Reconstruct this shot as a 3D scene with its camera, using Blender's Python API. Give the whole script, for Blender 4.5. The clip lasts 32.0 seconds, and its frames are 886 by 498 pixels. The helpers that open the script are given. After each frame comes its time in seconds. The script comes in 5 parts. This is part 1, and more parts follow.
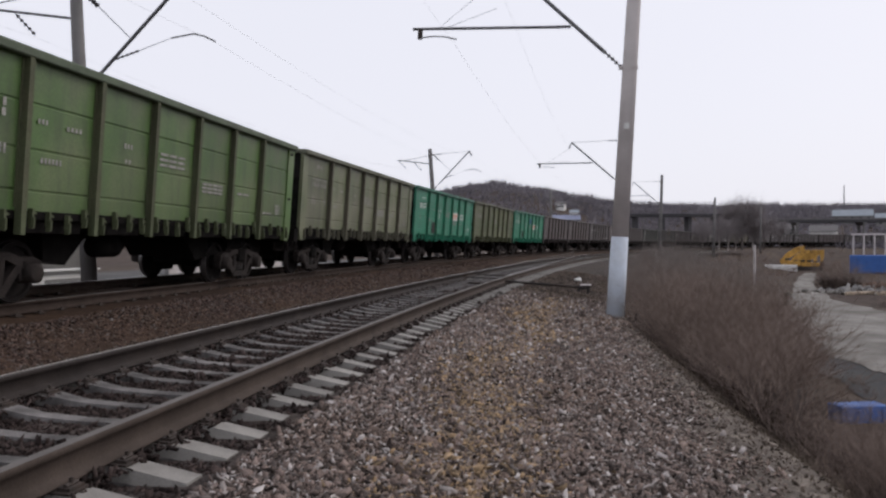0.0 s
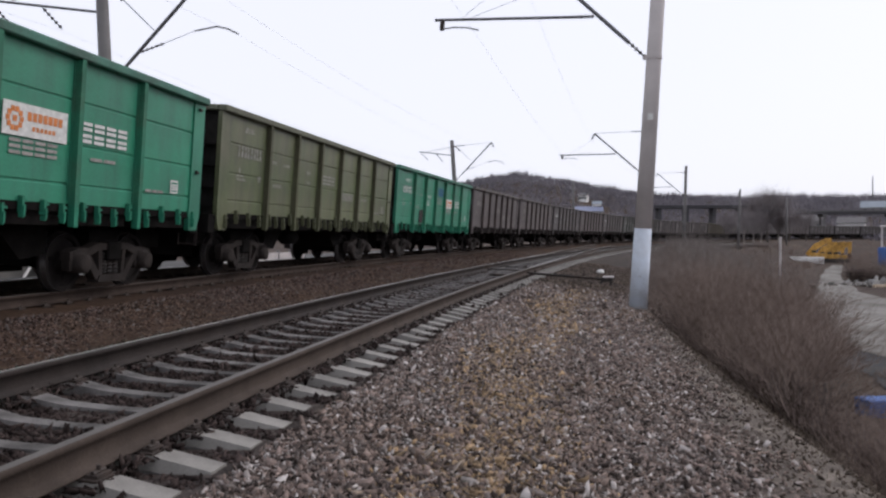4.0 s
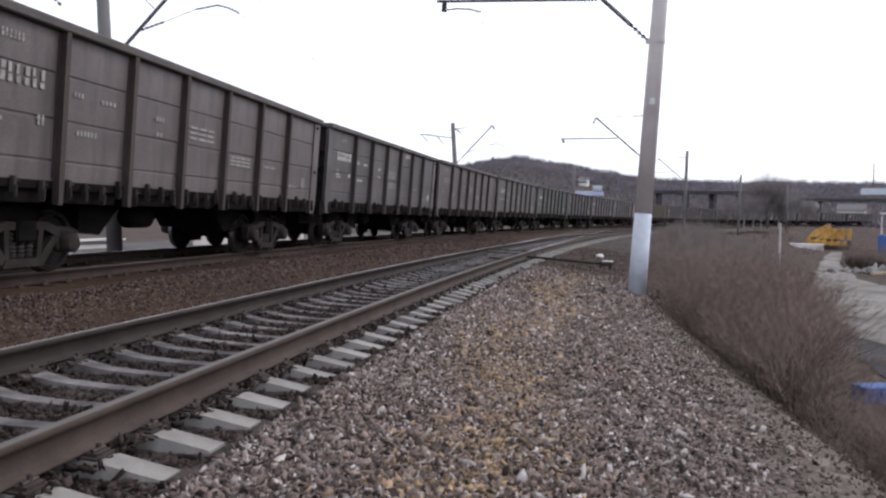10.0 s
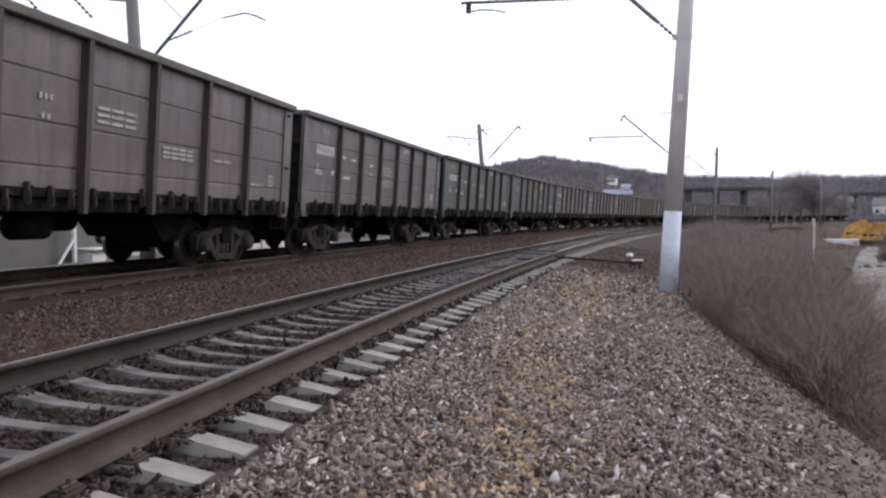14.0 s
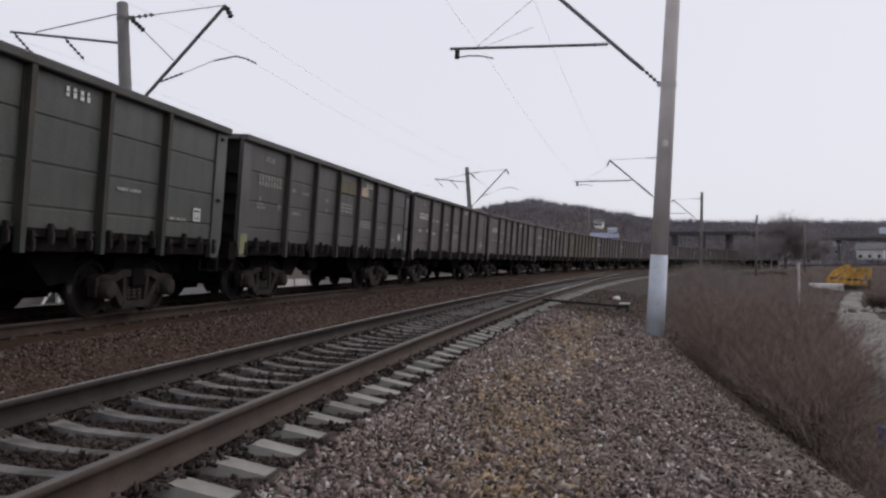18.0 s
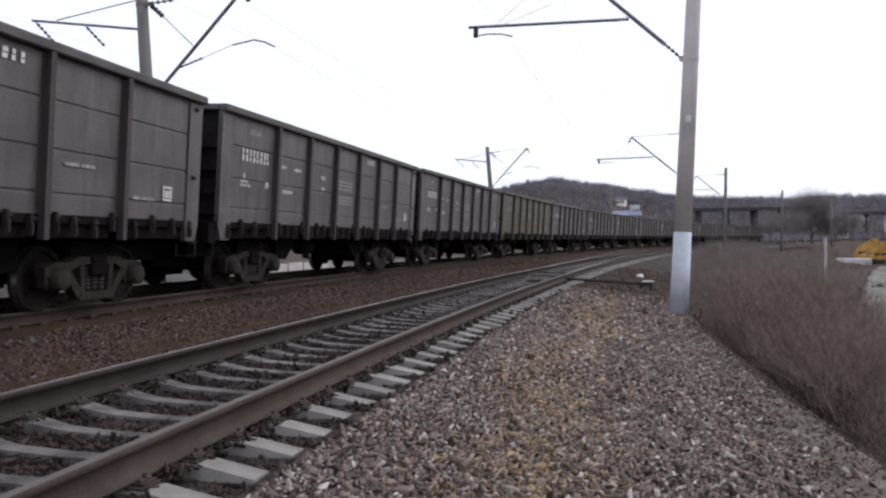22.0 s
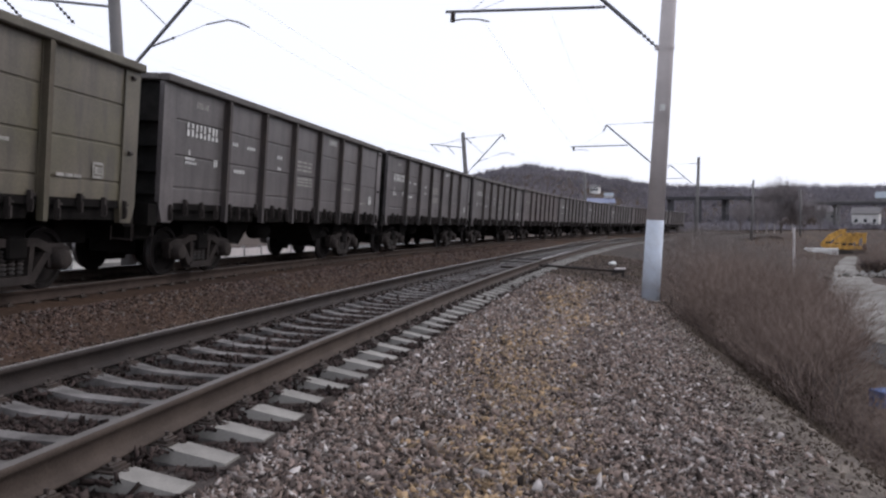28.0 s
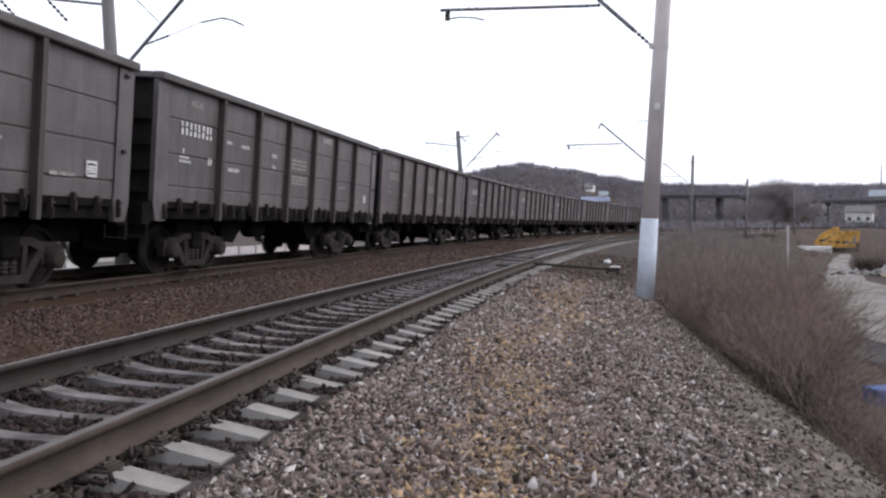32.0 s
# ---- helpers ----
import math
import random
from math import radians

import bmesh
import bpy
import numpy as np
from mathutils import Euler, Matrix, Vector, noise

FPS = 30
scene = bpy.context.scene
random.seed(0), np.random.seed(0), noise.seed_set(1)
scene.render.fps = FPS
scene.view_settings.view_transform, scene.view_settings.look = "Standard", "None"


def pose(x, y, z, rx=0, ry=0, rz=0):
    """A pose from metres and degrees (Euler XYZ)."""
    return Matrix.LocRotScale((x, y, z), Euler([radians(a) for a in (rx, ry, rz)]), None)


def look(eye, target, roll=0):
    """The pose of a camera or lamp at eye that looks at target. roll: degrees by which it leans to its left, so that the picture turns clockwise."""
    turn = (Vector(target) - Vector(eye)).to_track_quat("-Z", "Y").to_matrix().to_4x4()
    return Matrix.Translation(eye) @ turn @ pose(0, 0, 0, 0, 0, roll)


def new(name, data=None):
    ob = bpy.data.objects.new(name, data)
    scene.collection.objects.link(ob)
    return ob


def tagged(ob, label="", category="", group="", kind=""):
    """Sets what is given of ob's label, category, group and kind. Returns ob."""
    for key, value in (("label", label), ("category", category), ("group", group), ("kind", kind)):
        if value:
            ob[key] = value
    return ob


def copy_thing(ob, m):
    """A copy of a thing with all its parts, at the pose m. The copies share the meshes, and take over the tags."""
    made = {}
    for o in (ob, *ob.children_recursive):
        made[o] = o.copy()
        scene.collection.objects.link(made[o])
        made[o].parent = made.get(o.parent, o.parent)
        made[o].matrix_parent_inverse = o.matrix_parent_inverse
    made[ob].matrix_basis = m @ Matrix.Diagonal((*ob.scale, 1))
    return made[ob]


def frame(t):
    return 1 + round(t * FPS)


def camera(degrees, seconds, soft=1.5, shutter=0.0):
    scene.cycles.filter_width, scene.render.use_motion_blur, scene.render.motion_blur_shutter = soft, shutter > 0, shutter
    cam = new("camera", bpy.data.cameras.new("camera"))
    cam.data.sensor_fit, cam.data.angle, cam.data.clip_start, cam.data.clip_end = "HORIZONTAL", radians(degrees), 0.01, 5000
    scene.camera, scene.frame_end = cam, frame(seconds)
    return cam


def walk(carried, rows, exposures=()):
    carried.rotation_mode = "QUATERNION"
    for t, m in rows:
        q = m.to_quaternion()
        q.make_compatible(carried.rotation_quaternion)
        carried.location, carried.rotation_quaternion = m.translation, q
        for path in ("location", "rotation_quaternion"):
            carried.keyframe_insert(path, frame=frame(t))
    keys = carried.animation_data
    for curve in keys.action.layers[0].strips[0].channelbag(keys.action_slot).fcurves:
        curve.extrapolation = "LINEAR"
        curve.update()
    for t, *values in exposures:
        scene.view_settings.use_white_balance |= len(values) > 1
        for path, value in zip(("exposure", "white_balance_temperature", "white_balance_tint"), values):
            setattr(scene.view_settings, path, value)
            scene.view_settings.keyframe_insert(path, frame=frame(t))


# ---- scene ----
cam = camera(60.0, 32.0, soft=2.4)
EYE = (0.0, 0.0, 1.006)
# seconds, yaw, pitch and lean of the hand-held camera
PATH = [
    (0, 0.09, -0.28, -0.05), (0.5, 0.04, -0.31, -0.15), (1, 0.50, -0.67, -0.05), (1.5, 0.94, -0.73, 0.15),
    (2, 1.27, -0.24, 0.30), (2.5, 1.32, -0.23, 0.42), (3, 1.66, 0.15, 0.31), (3.5, 1.90, -0.30, -0.05),
    (5.5, 1.05, -1.80, 0.54), (6, 1.28, -1.69, 0.52), (6.5, 1.90, -2.14, 0.42), (7, 1.54, -2.29, 0.57),
    (7.5, 1.69, -2.12, 0.65), (8, 1.17, -2.02, 0.46), (8.5, 1.18, -1.96, 0.32), (9, 1.58, -2.25, 0.15),
    (9.5, 1.67, -2.12, 0.49), (10, 1.71, -2.19, 0.60), (10.2, 1.75, -1.95, 0.38), (10.5, 1.87, -1.33, 0.02),
    (11, 1.80, -2.07, -0.22), (11.5, 2.55, -2.35, -0.09), (12, 3.12, -1.98, 0.12), (12.5, 2.92, -1.95, 0.03),
    (13, 3.95, -1.53, -0.53), (13.5, 3.42, -1.89, -0.31), (14, 3.78, -2.06, -0.42), (14.5, 3.40, -1.53, -0.92),
    (16.5, 4.85, 1.11, -0.36), (17, 4.50, 0.84, -0.42), (17.5, 3.07, 1.02, -0.16), (18, 2.85, 1.08, -0.04),
    (18.5, 3.59, 0.50, -0.04), (19, 4.54, 0.79, -0.49), (19.5, 4.96, 0.26, -0.56), (20, 4.60, -0.09, -0.55),
    (20.5, 4.40, -0.18, -0.65), (21, 4.61, -0.11, -0.73), (21.5, 4.79, -1.12, -0.85), (22, 4.47, -0.36, -0.90),
    (22.5, 4.26, 0.18, -0.32), (23, 4.16, 0.61, -0.25), (23.5, 4.08, 0.79, -0.46), (24, 3.29, 0.44, 0.25),
    (24.5, 2.47, 0.03, 0.73), (26.5, 2.56, -0.03, 0.10), (27, 2.42, -0.92, -0.16), (27.5, 2.47, -0.73, -0.03),
    (28, 2.57, -1.47, -0.23), (28.5, 2.66, -1.49, -0.26), (29, 3.09, -2.40, -0.38), (29.4, 2.79, -2.15, -0.62),
    (29.5, 2.69, -2.22, -0.36), (30, 3.45, -2.14, -0.06), (30.5, 3.34, -1.54, -0.40), (31, 3.27, -1.84, -0.42),
    (31.5, 2.41, -1.56, -0.14), (32, 2.19, -1.59, -0.27),
]
EXPOSURES = [(0, -0.53), (1.5, -0.47), (3, -0.47), (5, -0.22), (6, -0.12), (9, 0.0), (11, -0.01), (12, 0.1), (13, 0.09), (14.5, 0.06), (16.5, -0.51), (18, -0.67), (19, -0.59), (20, -0.47), (21, -0.41), (22, -0.22), (23, -0.44), (24, -0.51), (24.5, -0.47), (27, -0.35), (28, -0.24), (30, 0.16), (31, 0.09), (32, 0.06)]
walk(cam, [(t, pose(*EYE, 90 + p, -r, w)) for t, w, p, r in PATH], [(t, stops, 6200 if stops > -0.3 else 6450, 14) for t, stops in EXPOSURES])

# ---- sky and light ----
world = bpy.data.worlds.new("overcast_sky")
scene.world = world
world.use_nodes = True
wn, wl = world.node_tree.nodes, world.node_tree.links
sky = wn.new("ShaderNodeTexSky")
sky.sky_type = "NISHITA"
sky.sun_disc = False
sky.sun_elevation, sky.sun_rotation = radians(38), radians(66)
sky.dust_density, sky.air_density = 4.0, 1.0
sky_gain = wn.new("ShaderNodeVectorMath")
sky_gain.operation = "SCALE"
sky_gain.inputs["Scale"].default_value = 0.12
cloud = wn.new("ShaderNodeMix")
cloud.data_type = "RGBA"
cloud.inputs["Factor"].default_value = 0.86
cloud.inputs["B"].default_value = (1.33, 1.36, 1.45, 1)
wl.new(sky.outputs["Color"], sky_gain.inputs[0])
wl.new(sky_gain.outputs["Vector"], cloud.inputs["A"])
wl.new(cloud.outputs["Result"], wn["Background"].inputs["Color"])
wn["Background"].inputs["Strength"].default_value = 1.0
sun = new("sun", bpy.data.lights.new("sun", "SUN"))
sun.data.energy, sun.data.angle, sun.data.color = 1.45, radians(25), (1.0, 0.95, 0.88)
sun.matrix_world = look((45, 20, 38), (0, 0, 0))

# ---- materials ----


def shade(name, color, rough=0.85, metal=0.0, vary=0.25, scale=3.0, fine=40.0, bump=0.3, tint=None, tint_scale=0.6, tint_amount=0.5, each=0.0, spec=0.3, flecks=0.0, streak=0.0):
    """A worn surface: broad stains in a second colour, fine grain, relief, and a change from piece to piece."""
    m = bpy.data.materials.new(name)
    m.use_nodes = True
    n, l = m.node_tree.nodes, m.node_tree.links
    b = n["Principled BSDF"]
    b.inputs["Roughness"].default_value, b.inputs["Metallic"].default_value = rough, metal
    b.inputs["Specular IOR Level"].default_value = spec
    co = n.new("ShaderNodeTexCoord")
    geo = n.new("ShaderNodeNewGeometry")

    def noise_node(s, detail, source=None):
        t = n.new("ShaderNodeTexNoise")
        t.inputs["Scale"].default_value, t.inputs["Detail"].default_value = s, detail
        l.new(source or co.outputs["Object"], t.inputs["Vector"])
        return t

    def mix(kind, a, c, fac):
        x = n.new("ShaderNodeMix")
        x.data_type, x.blend_type = "RGBA", kind
        for slot, value in (("A", a), ("B", c), ("Factor", fac)):
            if isinstance(value, (tuple, float, int)):
                x.inputs[slot].default_value = value
            else:
                l.new(value, x.inputs[slot])
        return x.outputs["Result"]

    def ramp(value, lo, hi, a=0.0, c=1.0):
        r = n.new("ShaderNodeMapRange")
        r.inputs["From Min"].default_value, r.inputs["From Max"].default_value = lo, hi
        r.inputs["To Min"].default_value, r.inputs["To Max"].default_value = a, c
        l.new(value, r.inputs["Value"])
        return r.outputs["Result"]

    broad, grain = noise_node(tint_scale, 5), noise_node(fine, 3)
    mid = noise_node(scale, 6)
    c = (*color, 1)
    if tint:
        c = mix("MIX", c, (*tint, 1), ramp(broad.outputs["Fac"], 0.42, 0.68, 0, tint_amount))
    c = mix("MULTIPLY", c, mix("MIX", (1 - vary, 1 - vary, 1 - vary, 1), (1 + vary, 1 + vary, 1 + vary, 1), ramp(mid.outputs["Fac"], 0.3, 0.7)), 1.0)
    c = mix("MULTIPLY", c, mix("MIX", (1 - vary * 0.7,) * 3 + (1,), (1 + vary * 0.7,) * 3 + (1,), ramp(grain.outputs["Fac"], 0.3, 0.7)), 1.0)
    if each:
        info = n.new("ShaderNodeObjectInfo")
        add = n.new("ShaderNodeMath")
        l.new(info.outputs["Random"], add.inputs[0])
        l.new(geo.outputs["Random Per Island"], add.inputs[1])
        fr = n.new("ShaderNodeMath")
        fr.operation = "FRACT"
        l.new(add.outputs[0], fr.inputs[0])
        c = mix("MULTIPLY", c, mix("MIX", (1 - each,) * 3 + (1,), (1 + each,) * 3 + (1,), fr.outputs[0]), 1.0)
    if streak:
        flat = n.new("ShaderNodeVectorMath")
        flat.operation = "MULTIPLY"
        l.new(co.outputs["Object"], flat.inputs[0])
        flat.inputs[1].default_value = (3.2, 3.2, 0.5)
        runs = noise_node(1.3, 6, flat.outputs["Vector"])
        c = mix("MIX", c, (0.032, 0.029, 0.027, 1), ramp(runs.outputs["Fac"], 0.48, 0.74, 0, streak))
    if flecks:
        spark = n.new("ShaderNodeMath")
        spark.operation = "POWER"
        l.new(geo.outputs["Random Per Island"], spark.inputs[0])
        spark.inputs[1].default_value = 9.0
        c = mix("MIX", c, (*(flecks * k for k in (1.0, 0.93, 0.89)), 1), spark.outputs[0])
    l.new(c, b.inputs["Base Color"])
    if bump:
        bp = n.new("ShaderNodeBump")
        bp.inputs["Strength"].default_value, bp.inputs["Distance"].default_value = bump, 0.02
        l.new(grain.outputs["Fac"], bp.inputs["Height"])
        l.new(bp.outputs["Normal"], b.inputs["Normal"])
    return m


M = {}
M["earth"] = shade("earth", (0.066, 0.052, 0.046), spec=0.03, vary=0.35, scale=1.2, fine=25, bump=0.6, tint=(0.088, 0.07, 0.056), tint_scale=0.08, tint_amount=0.8)
M["ballast_bed"] = shade("ballast_bed", (0.05, 0.042, 0.039), spec=0.05, vary=0.45, scale=6, fine=30, bump=1.0, tint=(0.07, 0.055, 0.04), tint_scale=0.35)
M["stone"] = shade("stone", (0.132, 0.102, 0.09), spec=0.15, vary=0.3, scale=8, fine=60, bump=0.2, tint=(0.125, 0.09, 0.07), tint_scale=0.35, tint_amount=0.7, each=0.8, flecks=0.55)
M["dirty_stone"] = shade("dirty_stone", (0.042, 0.0285, 0.0225), spec=0.06, vary=0.3, scale=8, fine=60, bump=0.2, tint=(0.066, 0.041, 0.027), tint_scale=0.3, tint_amount=0.8, each=0.5)
M["concrete"] = shade("concrete", (0.23, 0.218, 0.2), vary=0.14, scale=4, fine=80, bump=0.25, tint=(0.085, 0.075, 0.068), tint_scale=1.6, tint_amount=0.9, each=0.2)
M["pole_concrete"] = shade("pole_concrete", (0.56, 0.515, 0.505), vary=0.1, scale=1.5, fine=60, bump=0.15, tint=(0.36, 0.335, 0.325), tint_scale=0.8)
M["pole_paint"] = shade("pole_paint", (0.522, 0.57, 0.646), vary=0.08, scale=4, fine=50, bump=0.1, tint=(0.427, 0.437, 0.456), tint_scale=3)
M["rail"] = shade("rail", (0.06, 0.046, 0.0385), spec=0.15, rough=0.8, vary=0.2, scale=4, fine=60, bump=0.15, tint=(0.055, 0.042, 0.034), tint_scale=1.5)
M["rail_dark"] = shade("rail_dark", (0.03, 0.0245, 0.0225), spec=0.12, rough=0.7, vary=0.25, scale=4, fine=60, bump=0.15, tint=(0.045, 0.034, 0.028), tint_scale=1.5)
M["bank_stone"] = shade("bank_stone", (0.082, 0.057, 0.049), spec=0.08, vary=0.3, scale=8, fine=60, bump=0.2, tint=(0.088, 0.06, 0.044), tint_scale=0.5, tint_amount=0.8, each=0.6, flecks=0.16)
M["rail_dusty"] = shade("rail_dusty", (0.05, 0.037, 0.031), spec=0.08, rough=0.85, vary=0.25, scale=4, fine=60, bump=0.15, tint=(0.03, 0.023, 0.02), tint_scale=1.2)
M["rail_worn"] = shade("rail_worn", (0.1, 0.09, 0.084), rough=0.6, vary=0.15, scale=3, fine=90, bump=0.02, spec=0.25)
M["rail_top"] = shade("rail_top", (0.66, 0.64, 0.63), rough=0.34, metal=0.9, vary=0.1, scale=2, fine=90, bump=0.02)
M["iron"] = shade("iron", (0.0315, 0.028, 0.0266), rough=0.65, vary=0.3, scale=5, fine=50, bump=0.2, tint=(0.056, 0.035, 0.0245), tint_scale=2)
M["bogie"] = shade("bogie", (0.033, 0.028, 0.0265), spec=0.1, rough=0.8, vary=0.3, scale=4, fine=40, bump=0.2, tint=(0.035, 0.028, 0.024), tint_scale=2)
# near-black: the deep shade under the wagons is put into this colour
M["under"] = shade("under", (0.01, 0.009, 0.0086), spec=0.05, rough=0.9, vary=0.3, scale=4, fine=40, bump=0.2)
# coal dirt, darkened further by painting in the shade between the wagons
M["shaded_coal_dirt"] = shade("shaded_coal_dirt", (0.017, 0.0165, 0.016), rough=0.8, spec=0.1, vary=0.3, scale=4, fine=40, bump=0.2, tint=(0.026, 0.022, 0.02), tint_scale=1)
M["wheel"] = shade("wheel", (0.019, 0.0165, 0.016), spec=0.08, rough=0.85, vary=0.2, scale=5, fine=40, bump=0.1)
M["tread"] = shade("tread", (0.2, 0.19, 0.19), rough=0.35, metal=0.85, vary=0.1, bump=0.02)
M["steel"] = shade("steel", (0.14, 0.14, 0.147), rough=0.55, metal=0.3, vary=0.15, scale=3, fine=50, bump=0.1)
M["wire"] = shade("wire", (0.1, 0.1, 0.1), rough=0.6, vary=0.1, bump=0)
M["insulator"] = shade("insulator", (0.08, 0.075, 0.08), rough=0.35, vary=0.1, bump=0)
M["paint_white"] = shade("paint_white", (0.62, 0.62, 0.6), vary=0.15, scale=12, fine=60, bump=0)
M["paint_dull"] = shade("paint_dull", (0.3, 0.29, 0.27), vary=0.3, scale=9, fine=40, bump=0)
M["paint_orange"] = shade("paint_orange", (0.6, 0.22, 0.08), vary=0.15, scale=9, bump=0)
M["twig"] = shade("twig", (0.18, 0.136, 0.116), vary=0.15, scale=2, fine=20, bump=0, each=0.25, tint=(0.21, 0.16, 0.125), tint_scale=0.25)
M["birch"] = shade("birch", (0.3, 0.27, 0.25), vary=0.3, scale=4, fine=30, bump=0.3, each=0.2)
M["deck"] = shade("deck", (0.06, 0.058, 0.062), vary=0.2, scale=0.5, fine=10, bump=0.1)
M["bark"] = shade("bark", (0.117, 0.099, 0.09), vary=0.3, scale=4, fine=30, bump=0.3, each=0.2)
# paled towards lilac: the haze of the distance is put into this colour
M["hazy_wood"] = shade("hazy_wood", (0.165, 0.154, 0.172), vary=0.16, scale=0.05, fine=1, bump=0, each=0.12, tint=(0.25, 0.232, 0.255), tint_scale=0.015, tint_amount=0.9)
M["dry_grass"] = shade("dry_grass", (0.125, 0.1, 0.074), vary=0.25, scale=2, fine=20, bump=0, each=0.4)
M["road"] = shade("road", (0.21, 0.2, 0.185), spec=0.05, vary=0.22, scale=0.7, fine=12, bump=0.3, tint=(0.1, 0.09, 0.08), tint_scale=0.22, tint_amount=0.8)
M["pale_slab"] = shade("pale_slab", (0.1, 0.097, 0.096), spec=0.05, vary=0.12, scale=0.6, fine=12, bump=0.2, tint=(0.055, 0.052, 0.05), tint_scale=0.35)
M["yellow"] = shade("yellow", (0.5, 0.28, 0.055), rough=0.5, vary=0.25, scale=2, fine=20, bump=0.05, tint=(0.2, 0.11, 0.035), tint_scale=1.2, tint_amount=0.8, each=0.25)
M["blue"] = shade("blue", (0.04, 0.112, 0.336), rough=0.6, vary=0.12, scale=1.5, fine=20, bump=0.05)
M["white_wall"] = shade("white_wall", (0.68, 0.67, 0.65), vary=0.08, scale=1, fine=15, bump=0.1, tint=(0.5, 0.49, 0.47), tint_scale=0.5)
M["grey_wall"] = shade("grey_wall", (0.198, 0.192, 0.186), vary=0.12, scale=1, fine=15, bump=0.1)
M["shed_grey"] = shade("shed_grey", (0.115, 0.11, 0.105), vary=0.15, scale=1, fine=15, bump=0.1, tint=(0.14, 0.13, 0.12), tint_scale=0.4)
M["roof"] = shade("roof", (0.14, 0.133, 0.133), vary=0.15, scale=1, fine=10, bump=0.1)
M["roof_blue"] = shade("roof_blue", (0.2, 0.22, 0.31), rough=0.6, vary=0.1, scale=0.5, fine=10, bump=0.05)
M["roof_pale"] = shade("roof_pale", (0.22, 0.25, 0.28), rough=0.6, vary=0.1, scale=0.5, fine=10, bump=0.05)
M["glass"] = shade("glass", (0.03, 0.035, 0.04), rough=0.1, vary=0.1, bump=0, spec=0.6)
M["faded_blue"] = shade("faded_blue", (0.03, 0.12, 0.2), rough=0.6, vary=0.2, scale=3, fine=30, bump=0.05)
M["old_olive"] = shade("old_olive", (0.11, 0.1, 0.068), rough=0.7, vary=0.2, scale=3, fine=30, bump=0.05)
M["pale_olive"] = shade("pale_olive", (0.22, 0.23, 0.13), rough=0.7, vary=0.2, scale=3, fine=30, bump=0.05)
M["verge_soil"] = shade("verge_soil", (0.15, 0.128, 0.11), spec=0.05, vary=0.4, scale=9, fine=45, bump=1.0, tint=(0.075, 0.063, 0.056), tint_scale=2.6, tint_amount=0.8)
M["dark_ground"] = shade("dark_ground", (0.042, 0.043, 0.046), rough=0.8, spec=0.08, vary=0.25, scale=0.8, fine=12, bump=0.2, tint=(0.07, 0.066, 0.06), tint_scale=0.3)
M["mast_grey"] = shade("mast_grey", (0.165, 0.158, 0.155), vary=0.14, scale=1.5, fine=60, bump=0.15, tint=(0.11, 0.105, 0.102), tint_scale=0.8)
M["woods_near"] = shade("woods_near", (0.2, 0.178, 0.178), vary=0.2, scale=0.4, fine=4, bump=0, each=0.2)
M["foot_shade"] = shade("foot_shade", (0.05, 0.037, 0.032), spec=0.05, vary=0.25, scale=2, fine=20, bump=0, each=0.3)
M["twig_grey"] = shade("twig_grey", (0.175, 0.152, 0.14), vary=0.15, scale=2, fine=20, bump=0, each=0.25, tint=(0.2, 0.165, 0.14), tint_scale=0.25)
M["sooty_iron"] = shade("sooty_iron", (0.034, 0.029, 0.027), rough=0.8, spec=0.1, vary=0.3, scale=4, fine=40, bump=0.2, each=0.4)
M["rust"] = shade("rust", (0.105, 0.065, 0.047), vary=0.3, scale=4, fine=30, bump=0.2)
M["ochre_stone"] = shade("ochre_stone", (0.24, 0.166, 0.097), vary=0.3, scale=8, fine=60, bump=0.2, each=0.55, flecks=0.4)
# oily stone, its tone lowered for the shade in the gaps between sleepers
M["track_stone"] = shade("track_stone", (0.039, 0.029, 0.0265), spec=0.08, vary=0.25, scale=8, fine=60, bump=0.2, each=0.7)
M["dark_concrete"] = shade("dark_concrete", (0.155, 0.145, 0.14), vary=0.25, scale=6, fine=80, bump=0.25, tint=(0.035, 0.031, 0.029), tint_scale=3.4, tint_amount=1.0, each=0.25)
# near-black: the shaded notches along the train's rail are put into this colour
M["dark_sleeper"] = shade("dark_sleeper", (0.02, 0.016, 0.0145), spec=0.05, vary=0.25, scale=6, fine=60, bump=0.3, each=0.3)
M["fines"] = shade("fines", (0.088, 0.071, 0.062), spec=0.08, vary=0.3, scale=6, fine=60, bump=0.3, tint=(0.11, 0.085, 0.06), tint_scale=0.4, each=0.45)
M["log"] = shade("log", (0.3, 0.24, 0.18), vary=0.3, scale=3, fine=30, bump=0.2, each=0.3)
